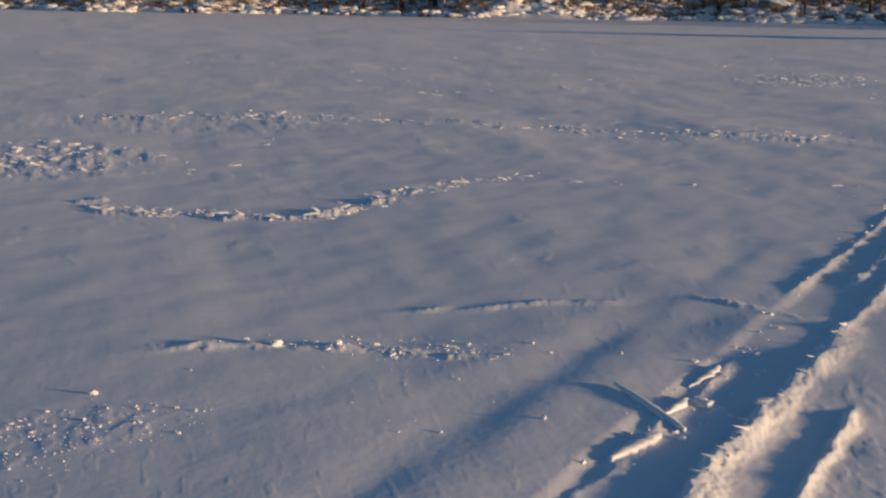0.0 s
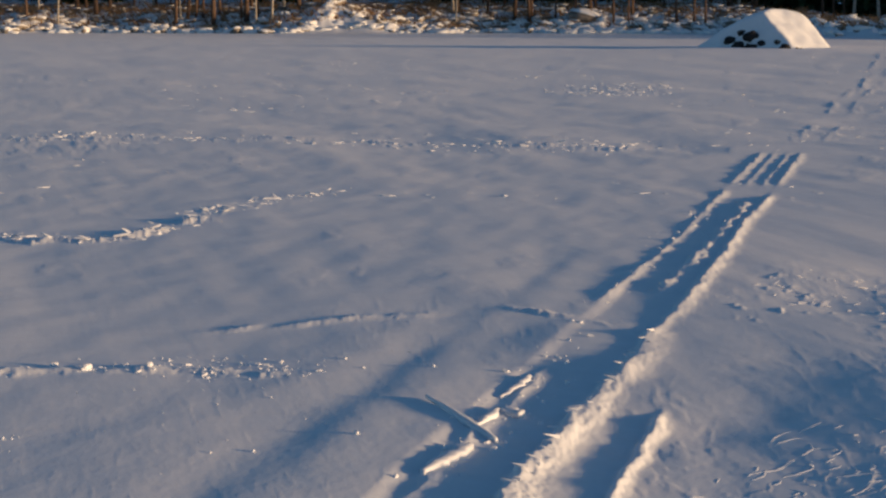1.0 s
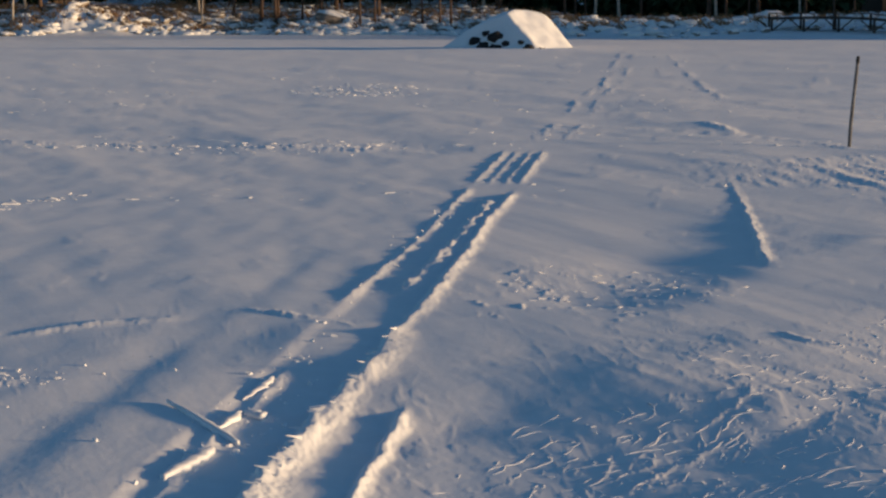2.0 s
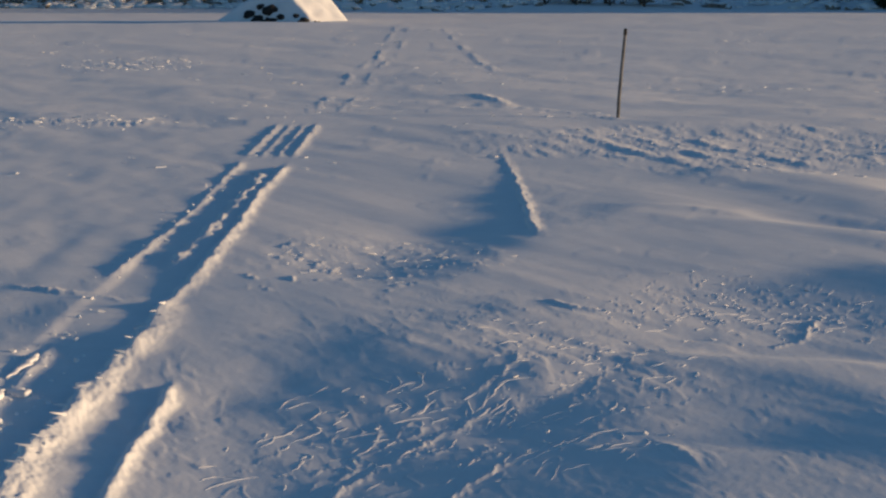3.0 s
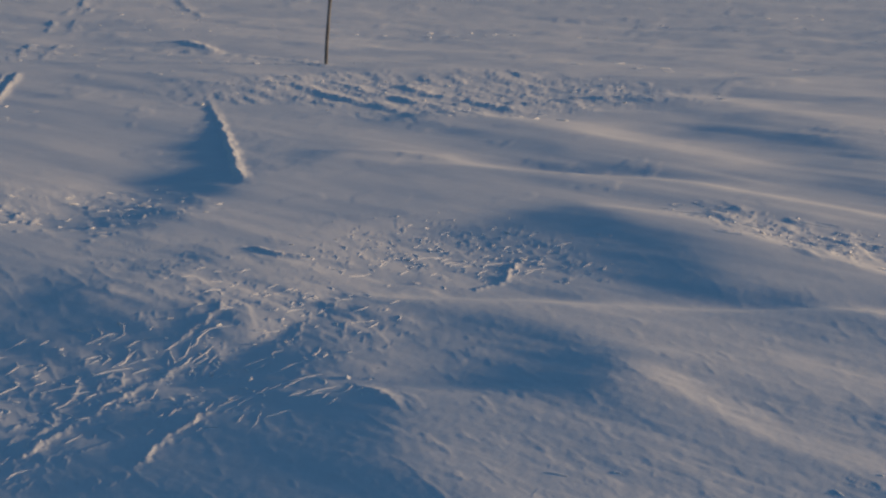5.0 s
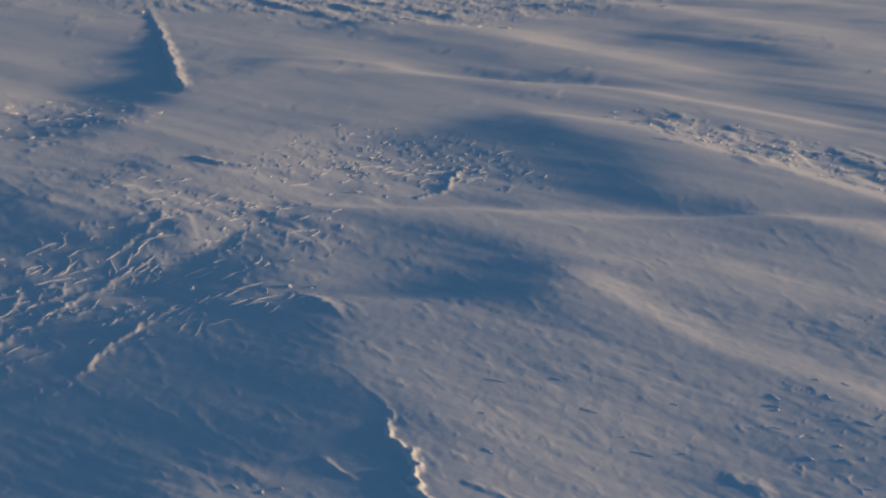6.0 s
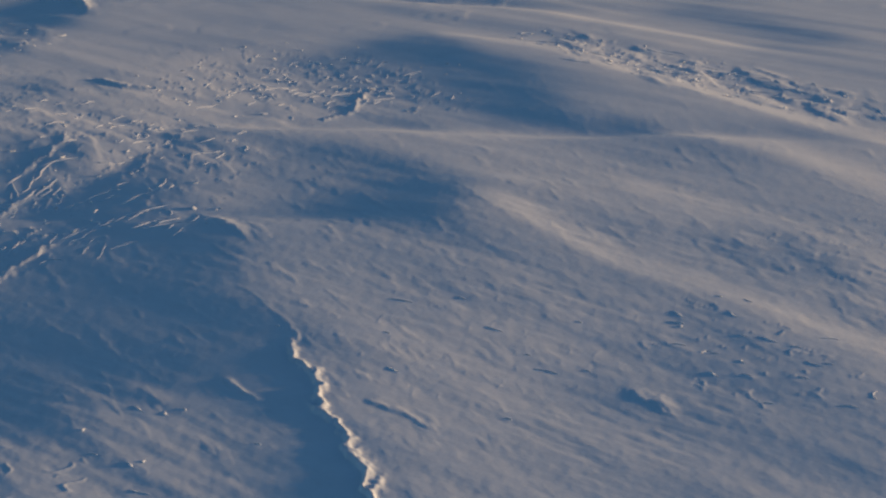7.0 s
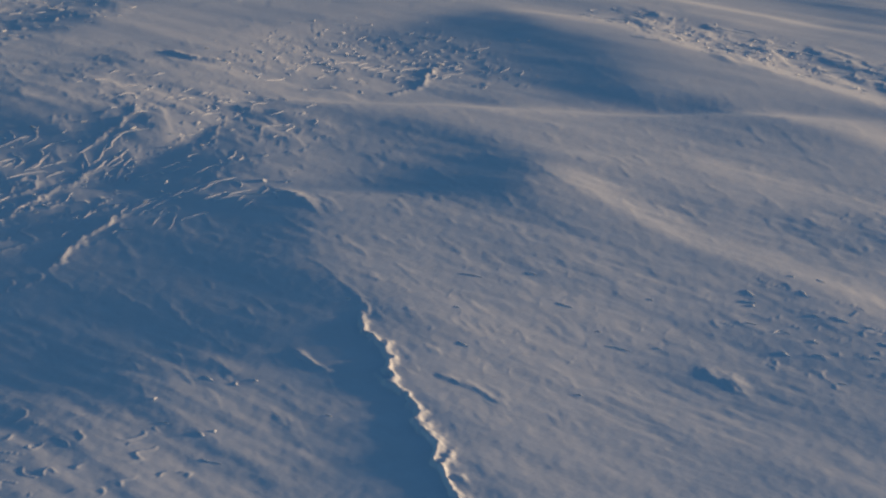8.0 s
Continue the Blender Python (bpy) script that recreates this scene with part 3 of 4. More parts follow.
def beam(bm, a, b, w, h):
    """A squared timber from a to b."""
    a, b = Vector(a), Vector(b)
    d = (b - a).normalized()
    s = d.cross(Vector((0, 0, 1)))
    s = s.normalized() if s.length > 0.1 else Vector((1, 0, 0))
    t = s.cross(d)
    v = [bm.verts.new(p + i * s * w / 2 + j * t * h / 2) for p in (a, b) for i, j in ((-1, -1), (1, -1), (1, 1), (-1, 1))]
    for f in ((0, 1, 2, 3), (7, 6, 5, 4), (0, 4, 5, 1), (1, 5, 6, 2), (2, 6, 7, 3), (3, 7, 4, 0)):
        bm.faces.new([v[k] for k in f])
    bmesh.ops.recalc_face_normals(bm, faces=bm.faces)
    return bm


def empty(name, at, label, category, group="", kind=""):
    ob = new(name)
    ob.location = at
    return tagged(ob, label, category, group, kind)


# ---- the boulder standing in the ice ----
def hump(x, y):
    """A long flank to the left, a rounded top, a steep right side and a slanting face to the front."""
    xs_, zs_ = (-2.7, -2.4, -1.5, -0.7, 0.0, 0.6, 1.1, 1.4, 1.9, 2.2, 2.4), (-0.2, 0.0, 0.60, 0.97, 1.20, 1.30, 1.24, 1.00, 0.36, 0.02, -0.2)
    spine = np.mean([np.interp(x + o, xs_, zs_) for o in (-0.12, -0.06, 0, 0.06, 0.12)], axis=0)
    dome = (spine + 0.25) * np.sqrt(np.clip(1 - ((y - 0.4) / 2.3) ** 2, 0, 1)) - 0.2
    face = 1.05 + 0.65 * (x + 0.1) + 1.22 * (y + 0.2) + 0.08 * fbm(x / 0.7, y / 0.7, 131, 2)
    sunny = 1.165 - 0.455 * x + 0.453 * y + 0.05 * fbm(x / 0.8, y / 0.8, 133, 2)
    soft = 0.045
    return -soft * np.logaddexp(np.logaddexp(-dome / soft, -face / soft), -sunny / soft) + 0.03 * fbm(x / 0.9, y / 0.9, 132, 2)


boulder = empty("boulder", (0, 67.4, -0.13), "large boulder capped with deep rounded snow on the ice", "boulder")
gx, gy = np.meshgrid(np.linspace(-2.7, 2.5, 120), np.linspace(-2.1, 2.8, 90))
gz = np.maximum(hump(gx, gy), -0.2) + 0.10
rim = (gx < -2.69) | (gx > 2.49) | (gy < -2.09) | (gy > 2.79)
gz[rim] = -0.4
bm = bmesh.new()
vs = [[bm.verts.new((gx[j, i], gy[j, i], gz[j, i])) for i in range(120)] for j in range(90)]
for j in range(89):
    for i in range(119):
        bm.faces.new((vs[j][i], vs[j][i + 1], vs[j + 1][i + 1], vs[j + 1][i]))
smooth_faces(bm)
front = [v.co.copy() for v in bm.verts if v.co.z > 0.05 and v.co.y < 0.2 - 0.4 * v.co.x]
part("snow_cap", bm, SNOW, boulder, "smooth rounded blanket of snow")
for k, (x, z, s) in enumerate(((-1.22, 0.34, 0.14), (-0.92, 0.22, 0.17), (-0.80, 0.62, 0.11), (-0.46, 0.48, 0.19), (-0.52, 0.14, 0.19), (-0.10, 0.28, 0.11), (0.42, 0.34, 0.09), (0.68, 0.16, 0.13), (1.12, 0.10, 0.10))):
    o = part("rock_face", rock_mesh(k + 2, 1.55 * s, 0.8 * s, 0.9 * s, 2, 0.6), ROCK, boulder, "bare dark granite showing through the snow")
    o.location = min(front, key=lambda p: (p.x - x) ** 2 + (p.z - z) ** 2)
boulder.scale = (1.0, 1.0, 1.1)

# ---- the marker pole ----
px, py = 3.77, 21.5
pole = empty("marker_pole", (px, py, height_at(px, py) - 0.02), "thin grey wooden stake leaning slightly in the snow", "pole")
bm = bmesh.new()
tube(bm, [(0, 0, -0.25), (0.02, 0, 0.25), (0.05, 0, 0.6), (0.085, 0, 0.98)], [0.021, 0.021, 0.020, 0.019], 10)
part("stake", bm, POLE, pole)
bm = bmesh.new()
tube(bm, [(0.083, 0, 0.955), (0.084, 0, 0.99), (0.090, 0, 1.03)], [0.021, 0.022, 0.019], 10)
part("cap", bm, ROCK, pole, "dark cap")

# ---- the stones along the shore ----
def stone(seed, sx, sy, sz):
    at = empty("shore_stone", (0, 0, 0), "rounded grey-brown stone capped with snow at the shore", "stone", "stones along the shore")
    part("stone_body", rock_mesh(seed, sx, sy, sz, 2, 0.7), STONE, at)
    bm = rock_mesh(seed, sx * 0.97, sy * 0.97, sz * 0.8, 2, 0.65)
    for v in bm.verts:
        v.co.z = max(v.co.z, -0.05 * sz) * 0.8 + 0.42 * sz
    part("snow_cap", bm, SNOW, at, "soft cap of snow")
    return at


rng = random.Random(5)
kinds = [stone(k + 1, 0.24 + 0.10 * (k % 3), 0.18 + 0.05 * (k % 2), 0.12 + 0.035 * (k % 4)) for k in range(6)]
for k in range(290):
    x = rng.uniform(-56, 1.5) if k < 245 else rng.uniform(1.5, 30)
    d = rng.random() ** 1.5 * 3.6 - 0.3
    y = float(shore(np.array([x]))[0]) + d
    s = rng.choice((0.4, 0.5, 0.6, 0.8, 0.9, 1.3)) * (1.15 if d < 0.8 else 0.95)
    m = pose(x, y, height_at(x, y) + 0.02, rng.uniform(-16, 16), rng.uniform(-16, 16), rng.uniform(0, 360)) @ Matrix.Scale(s, 4)
    if k < 6:
        kinds[k].matrix_world = m
    else:
        o = copy_thing(kinds[k % 6], m)
        o.scale = (s, s, s)


def heap(name, label, category, mat, spots, seeds, cut=2):
    """Many small lumps in one mesh; spots: x, y, z, length, depth, height."""
    shapes = []
    for q in seeds:
        lump = rock_mesh(q, 1, 1, 1, cut, 0.7)
        lump.verts.ensure_lookup_table()
        shapes.append((np.array([v.co[:] for v in lump.verts]), np.array([[v.index for v in f.verts] for f in lump.faces])))
        lump.free()
    co, tri, base = [], [], 0
    for k, (x, y, z, a, b, c) in enumerate(spots):
        v, f = shapes[k % len(shapes)]
        co.append(v * (a, b, c) + (x, y, z))
        tri.append(f + base)
        base += len(v)
    me = bpy.data.meshes.new(name)
    me.from_pydata(np.concatenate(co).tolist(), [], np.concatenate(tri).tolist())
    me.polygons.foreach_set("use_smooth", np.ones(len(me.polygons), bool))
    me.materials.append(mat)
    return tagged(new(name, me), label, category, kind="stuff")


def bank_spots(count, west, east, near_, deep, power, low, high, lift):
    out = []
    px_ = np.array([rng.uniform(west, east) for _ in range(count)])
    py_ = shore(px_) + np.array([near_ + deep * rng.random() ** power for _ in range(count)])
    for x, y, z in zip(px_, py_, bank(px_, py_)):
        s = rng.uniform(low, high)
        if x < -17 and rng.random() < 0.55:
            continue
        out.append((x, y, z + lift * rng.random() ** 2 + 0.03, s * rng.uniform(1.2, 2.0), s, s * rng.uniform(0.45, 0.75)))
    return out


heap("snow_hummocks", "small rounded hummocks of snow over buried stones", "snow", SNOW, bank_spots(760, -57, -1.5, -0.4, 3.8, 1.6, 0.10, 0.30, 0.05), range(300, 330))
heap("bank_stones", "jumble of small dark stones between the snow", "stones", STONE, bank_spots(420, -57, -1.5, 0.0, 5.0, 1.2, 0.10, 0.24, 0.05), range(340, 360), 1)
heap("snow_on_brush", "small clumps of snow lying on bent brushwood", "snow", SNOW, [(x, y, z, 1.6 * a, b, 0.6 * c) for x, y, z, a, b, c in bank_spots(900, -57, 0.0, 2.0, 7.0, 1.0, 0.05, 0.16, 0.30)], range(370, 385), 1)
heap("shade_hummocks", "snow-covered stones along the shaded bank", "snow", SNOW, bank_spots(260, 2.0, 27, 0.5, 9.0, 1.0, 0.10, 0.34, 0.1), range(390, 400))
slab = empty("tilted_slab", (-9.6, 103.2, height_at(-9.6, 103.2) + 0.1), "pale flat-topped boulder leaning at the shore", "boulder")
part("stone_body", rock_mesh(21, 0.9, 0.6, 0.38, 3, 0.35), STONE, slab)
bm = rock_mesh(21, 0.9, 0.6, 0.3, 3, 0.3)
for v in bm.verts:
    v.co.z = max(v.co.z, 0) + 0.17
part("snow_cap", bm, SNOW, slab, "wind-smoothed cap of snow")
slab.rotation_euler = (0, radians(14), radians(20))

# ---- trees ----
def tuft(bm, at, size, r, count):
    for _ in range(count):
        d = Vector((r.gauss(0, 1), r.gauss(0, 1), r.gauss(0.2, 0.7))).normalized()
        s = d.orthogonal().normalized() * size * r.uniform(0.15, 0.3)
        p = Vector(at) + Vector((r.gauss(0, 0.3), r.gauss(0, 0.3), r.gauss(0, 0.2))) * size
        q = p + d * size * r.uniform(0.7, 1.3)
        bm.faces.new([bm.verts.new(p - s), bm.verts.new(p + s), bm.verts.new(q)])


def pine(seed, tall, thick, bark, name="pine_tree", label="tall slender pine with a bare lower trunk"):
    r = random.Random(seed)
    at = empty(name, (0, 0, 0), label, "tree", "trees of the shore wood")
    bm = bmesh.new()
    pts, rad = [], []
    bx, by = r.uniform(-0.25, 0.25), r.uniform(-0.25, 0.25)
    for k in range(9):
        f = k / 8
        pts.append((bx * math.sin(2.4 * f), by * math.sin(2.0 * f), -0.3 + f * tall))
        rad.append(thick * (1.35 if k == 0 else 1 - 0.8 * f))
    tube(bm, pts, rad, 8)
    smooth_faces(bm)
    part("trunk", bm, bark, at)
    bm = bmesh.new()
    for k in range(26):
        f = r.uniform(0.30, 0.97)
        p = Vector((bx * math.sin(2.4 * f), by * math.sin(2.0 * f), -0.3 + f * tall))
        a = r.uniform(0, 2 * math.pi)
        n_ = r.uniform(0.3, 0.8) if f < 0.5 else 0.15 * tall * (1.15 - f)
        e = p + Vector((math.cos(a) * n_, math.sin(a) * n_, r.uniform(-0.15, 0.35) * n_))
        tube(bm, [p, (p + e) / 2 + Vector((0, 0, 0.05)), e], [0.022 * tall / 12, 0.015, 0.005], 4)
    tagged(part("limbs", bm, bark, at), kind="stuff")
    bm = bmesh.new()
    for k in range(80):
        f = r.uniform(0.62, 1.0)
        a, n_ = r.uniform(0, 2 * math.pi), 0.17 * tall * (1.12 - f) * r.uniform(0.3, 1.0)
        p = Vector((math.cos(a) * n_, math.sin(a) * n_, -0.3 + f * tall))
        tuft(bm, p, 0.55, r, 9)
    tagged(part("crown", bm, NEEDLE, at, "ragged dark green needle crown"), kind="stuff")
    return at


def spruce(seed, tall):
    r = random.Random(seed)
    at = empty("young_spruce", (0, 0, 0), "dense dark young spruce with branches to the ground", "tree", "young spruces under the wood")
    bm = bmesh.new()
    tube(bm, [(0, 0, -0.2), (0, 0, tall * 0.5), (0, 0, tall)], [0.07, 0.045, 0.01], 6)
    part("trunk", bm, BARK, at)
    bm = bmesh.new()
    for k in range(190):
        f = r.random() ** 1.3
        a, n_ = r.uniform(0, 2 * math.pi), (1 - f) * tall * 0.27 * r.uniform(0.7, 1.1) + 0.1
        d = Vector((math.cos(a), math.sin(a), 0))
        s = Vector((-d.y, d.x, 0)) * n_ * 0.28
        p = Vector((0, 0, 0.1 + f * tall * 0.97))
        m_, e = p + d * n_ * 0.55 + Vector((0, 0, -0.05 * n_)), p + d * n_ + Vector((0, 0, -0.35 * n_))
        v = [bm.verts.new(c) for c in (p, m_ + s, e, m_ - s)]
        bm.faces.new((v[0], v[1], v[2]))
        bm.faces.new((v[0], v[2], v[3]))
        tuft(bm, m_, 0.28 * n_ + 0.08, r, 5)
    tagged(part("crown", bm, NEEDLE, at, "layered drooping dark branches"), kind="stuff")
    return at


rng = random.Random(8)
woods = [pine(31, 13, 0.085, BARK), pine(32, 11, 0.065, BARK), pine(33, 14, 0.11, BARK), pine(34, 12, 0.06, BARK),
         pine(35, 10, 0.05, PALE_BARK, "birch_tree", "slim pale-barked tree with twiggy crown"), pine(36, 12, 0.07, PALE_BARK, "birch_tree", "slim pale-barked tree with twiggy crown")]
spots = [(x, 1.6 + rng.uniform(0, 2.0)) for x in (-32.5, -31.4, -30.3, -28.9, -27.5, -26.6, -25.4, -16.7, -15.2, -12.7, -11.2, -10.2, -8.0, -7.1, -4.6, -3.7, -3.1, -1.9, -0.7)]
for k in range(120):
    x = rng.uniform(-58, 0)
    if -25.5 < x < -18 and rng.random() < 0.7:
        continue
    spots.append((x, 2.0 + 32 * rng.random() ** 1.5))
for k in range(130):
    x = rng.uniform(-1, 34)
    d = (10.5 if x < 9 else 8.5) + 26 * rng.random() ** 1.3
    if 18.5 < x < 30 and d < 30:
        continue
    spots.append((x, d))
spots = [(x, d if x < -3 else max(d, 107.0 - 0.231 * (x + 4) - float(shore(np.array([x]))[0]))) for x, d in spots]
for k, (x, d) in enumerate(spots):
    y = float(shore(np.array([x]))[0]) + d
    s = rng.uniform(0.8, 1.25)
    m = pose(x, y, height_at(x, y) - 0.02, rng.uniform(-1.5, 1.5), rng.uniform(-1.5, 1.5), rng.uniform(0, 360))
    kind = rng.choice((0, 0, 1, 1, 2, 3, 3, 4, 5)) if k >= 6 else k
    o = woods[kind] if k < 6 else copy_thing(woods[kind], m)
    o.matrix_world = m
    o.scale = (s, s, s)
firs = [spruce(51, 3.2), spruce(52, 2.2), spruce(53, 4.5)]
low = [(x, (17 if x < -4 else 13) + 20 * rng.random() ** 1.2) for x in (rng.uniform(-58, 34) for _ in range(150))]
# the last 50 spruces stand out of view, added to shade the right bank
low = [(x, d) for x, d in low if not (18 < x < 31 and d < 26) and (x < -3 or d > 107.5 - 0.231 * (x + 4) - float(shore(np.array([x]))[0]))] + [(27.5 + 0.18 * k, 0.5 + 5.5 * rng.random()) for k in range(50)]
for k, (x, d) in enumerate(low):
    y = float(shore(np.array([x]))[0]) + d
    m = pose(x, y, height_at(x, y) - 0.03, 0, 0, rng.uniform(0, 360))
    s = rng.uniform(0.7, 1.3) if k < len(low) - 50 else 1.0
    o = firs[k] if k < 3 else copy_thing(firs[rng.randrange(3)], m)
    o.matrix_world = m
    o.scale = (s, s, s)

# the dense dark wood behind
bm = bmesh.new()
r = random.Random(91)
for k in range(430):
    x = r.uniform(-8, 40) if k < 250 else r.uniform(-60, -6)
    d = (11 if x > -1 else 13) + 12 * r.random()
    if 18.5 < x < 30.5 and d < 28:
        d += 17
    y = float(shore(np.array([x]))[0]) + d
    if -3 < x < 26:
        y = max(y, 108.0 - 0.231 * (x + 4) + 4 * r.random())
    z, tall = float(bank(np.array([x]), np.array([y]))[0]), r.uniform(2.6, 4.8)
    for j in range(85):
        f = r.random() ** 1.4
        a, n_ = r.uniform(0, 2 * math.pi), (1 - f) * tall * 0.30 * r.uniform(0.7, 1.1) + 0.12
        e = Vector((math.cos(a), math.sin(a), 0))
        s = Vector((-e.y, e.x, 0)) * n_ * 0.36
        p = Vector((x, y, z + f * tall))
        q = p + e * n_ * 0.6
        v = [bm.verts.new(c) for c in (p, q + s, p + e * n_ + Vector((0, 0, -0.35 * n_)), q - s)]
        bm.faces.new((v[0], v[1], v[2]))
        bm.faces.new((v[0], v[2], v[3]))
tagged(part("far_wood", bm, NEEDLE), "dense dark spruce thicket behind the shore", "wood", kind="stuff")

# bare brushwood along the bank
bm = bmesh.new()
bushes = np.array([(rng.uniform(-57, 0.5) if k < 5200 else rng.uniform(0.5, 28), (1.0 if k < 5200 else 3.5) + 11.0 * rng.random() ** 1.1) for k in range(7000)])
bushes[:, 1] += shore(bushes[:, 0])
for (x, y), z in zip(bushes, bank(bushes[:, 0], bushes[:, 1])):
    bush = rng.uniform(0.4, 1.3)
    for j in range(6):
        a, n_ = rng.uniform(0, 2 * math.pi), rng.uniform(0.25, 0.8) * bush
        p = Vector((x + rng.gauss(0, 0.18), y + rng.gauss(0, 0.15), z - 0.06))
        e = p + Vector((math.cos(a) * 0.6, math.sin(a) * 0.3, 0.5)) * n_
        s = Vector((0.034, 0, 0.014))
        t = Vector((0, 0.022, 0))
        v = [bm.verts.new(c) for c in (p - s, p + s, p + t, e)]
        for f in ((0, 1, 3), (1, 2, 3), (2, 0, 3)):
            bm.faces.new([v[i] for i in f])
brush = part("brushwood", bm, TWIG)
tagged(brush, "tangle of bare brown twigs and grass along the bank", "brushwood", kind="stuff")

# ---- the timber landing stage ----
stage = empty("landing_stage", (0, 0, 0), "dark weathered timber landing stage on braced posts", "jetty")
DECK = [(12.0, 88.4, 0.83), (13.4, 88.0, 0.86), (14.95, 87.8, 0.86), (16.5, 87.5, 0.80), (18.3, 87.2, 0.60)]
for dy in (0.0, 0.9):
    for a, b in zip(DECK, DECK[1:]):
        part("bearer", beam(bmesh.new(), (a[0], a[1] + dy, a[2]), (b[0], b[1] + dy, b[2]), 0.08, 0.08), WOOD, stage)
for k in range(30):
    f = k / 29
    xx = 12.1 + 6.1 * f
    zz = np.interp(xx, [p[0] for p in DECK], [p[2] for p in DECK]) + 0.06
    yy = np.interp(xx, [p[0] for p in DECK], [p[1] for p in DECK])
    part("deck_board", beam(bmesh.new(), (xx, yy - 0.1, zz), (xx, yy + 1.0, zz), 0.18, 0.03), WOOD, stage)
for k, (x, y, z) in enumerate(DECK[:4]):
    for dy in (0.0, 0.9):
        part("post", beam(bmesh.new(), (x, y + dy, -0.25), (x, y + dy, z + (0.26 if dy else 0.0)), 0.10, 0.10), WOOD, stage)
        for sgn in (-1, 1) if dy == 0 else ():
            part("brace", beam(bmesh.new(), (x, y + dy - 0.06, 0.28), (x + sgn * 0.62, y + dy - 0.06, z - 0.05), 0.055, 0.055), WOOD, stage)
part("handrail", beam(bmesh.new(), (12.0, 89.3, 1.08), (16.5, 88.4, 1.06), 0.05, 0.05), WOOD, stage)
part("handrail", beam(bmesh.new(), (16.5, 88.4, 1.06), (18.4, 88.1, 0.80), 0.05, 0.05), WOOD, stage)
mast = empty("thin_post", (14.95, 89.2, 0.2), "tall thin dark post beside the landing stage", "post")
part("post", tube(bmesh.new(), [(0, 0, -0.3), (0, 0, 1.5), (0.02, 0, 3.2)], [0.05, 0.045, 0.04], 8), WOOD, mast)

# ---- the cabin behind the landing ----
cabin = empty("cabin", (24.5, 106.0, 0.3), "small brown boarded cabin with a snowy roof", "cabin")
for a, b in (((-3.9, 0), (3.9, 0)), ((4, -0.1), (4, 6.1)), ((3.9, 6), (-3.9, 6)), ((-4, 6.1), (-4, -0.1))):
    part("wall", beam(bmesh.new(), (a[0], a[1], 1.25), (b[0], b[1], 1.25), 0.2, 2.7), WALL, cabin)
bm = bmesh.new()
for sgn in (-1, 1):
    beam(bm, (-4.5, 3 + sgn * 1.75, 3.5), (4.5, 3 + sgn * 1.75, 3.5), 3.7, 0.15)
    for v in bm.verts[-8:]:
        v.co.z -= 0.42 * (abs(v.co.y - 3) - 1.75)
part("roof", bm, WOOD, cabin)
bm = bmesh.new()
for sgn in (-1, 1):
    beam(bm, (-4.55, 3 + sgn * 1.8, 3.72), (4.55, 3 + sgn * 1.8, 3.72), 3.8, 0.26)
    for v in bm.verts[-8:]:
        v.co.z -= 0.42 * (abs(v.co.y - 3) - 1.8)
part("roof_snow", bm, SNOW, cabin, "thick layer of roof snow")
for x in (-2.7, -0.6, 1.6):
    win = part("window", beam(bmesh.new(), (x - 0.45, -0.11, 1.35), (x + 0.45, -0.11, 1.35), 0.05, 1.0), GLASS, cabin, "dark glass window")
    for a, b in (((x - 0.5, 0.83), (x + 0.5, 0.83)), ((x - 0.5, 1.87), (x + 0.5, 1.87)), ((x - 0.48, 0.83), (x - 0.48, 1.87)), ((x + 0.48, 0.83), (x + 0.48, 1.87)), ((x, 0.83), (x, 1.87))):
        part("frame", beam(bmesh.new(), (a[0], -0.14, a[1]), (b[0], -0.14, b[1]), 0.06, 0.07), TRIM, win)
part("door", beam(bmesh.new(), (2.9, -0.12, 1.0), (3.7, -0.12, 1.0), 0.06, 2.0), WOOD, cabin)

# ---- broken crust: loose chunks, chips and plates lying on the snow ----
def chip(bm, at, size, flat, r, tilt=25, lie=None):
    """An irregular snapped piece of snow crust."""
    n_ = r.choice((4, 5, 5, 6))
    turn = Euler((radians(r.gauss(0, tilt)), radians(r.gauss(0, tilt)), r.uniform(0, 6.28) if lie is None else radians(lie + r.gauss(0, 10)))).to_matrix()
    lo, hi = [], []
    long_ = r.uniform(1.0, 1.9) if lie is None else r.uniform(2.0, 4.0)
    for k in range(n_):
        a = 2 * math.pi * (k + r.uniform(-0.3, 0.3)) / n_
        q = r.uniform(0.7, 1.1) * size
        p = Vector((math.cos(a) * q * long_, math.sin(a) * q, 0))
        lo.append(bm.verts.new(Vector(at) + turn @ (p + Vector((0, 0, -flat * size)))))
        hi.append(bm.verts.new(Vector(at) + turn @ (p * r.uniform(0.65, 0.95) + Vector((0, 0, flat * size * r.uniform(0.7, 1.2))))))
    bm.faces.new(hi)
    for k in range(n_):
        bm.faces.new((lo[k], lo[(k + 1) % n_], hi[(k + 1) % n_], hi[k]))
    bm.faces.new(lo[::-1])


def scatter(label, seed, count, place, smallest, largest, flat, tilt=25, lie=None):
    r = random.Random(seed)
    spots = [place(r) for _ in range(count)]
    zs = snow_height(np.array([s[0] for s in spots]), np.array([s[1] for s in spots]))
    bm = bmesh.new()
    for (x, y), z in zip(spots, zs):
        size = smallest + (largest - smallest) * r.random() ** 4
        chip(bm, (x, y, float(z) + 0.25 * flat * size), size, flat, r, tilt, lie)
    return tagged(part("snow_rubble", bm, CRUST), label, "snow rubble", "rubble patches", "stuff")


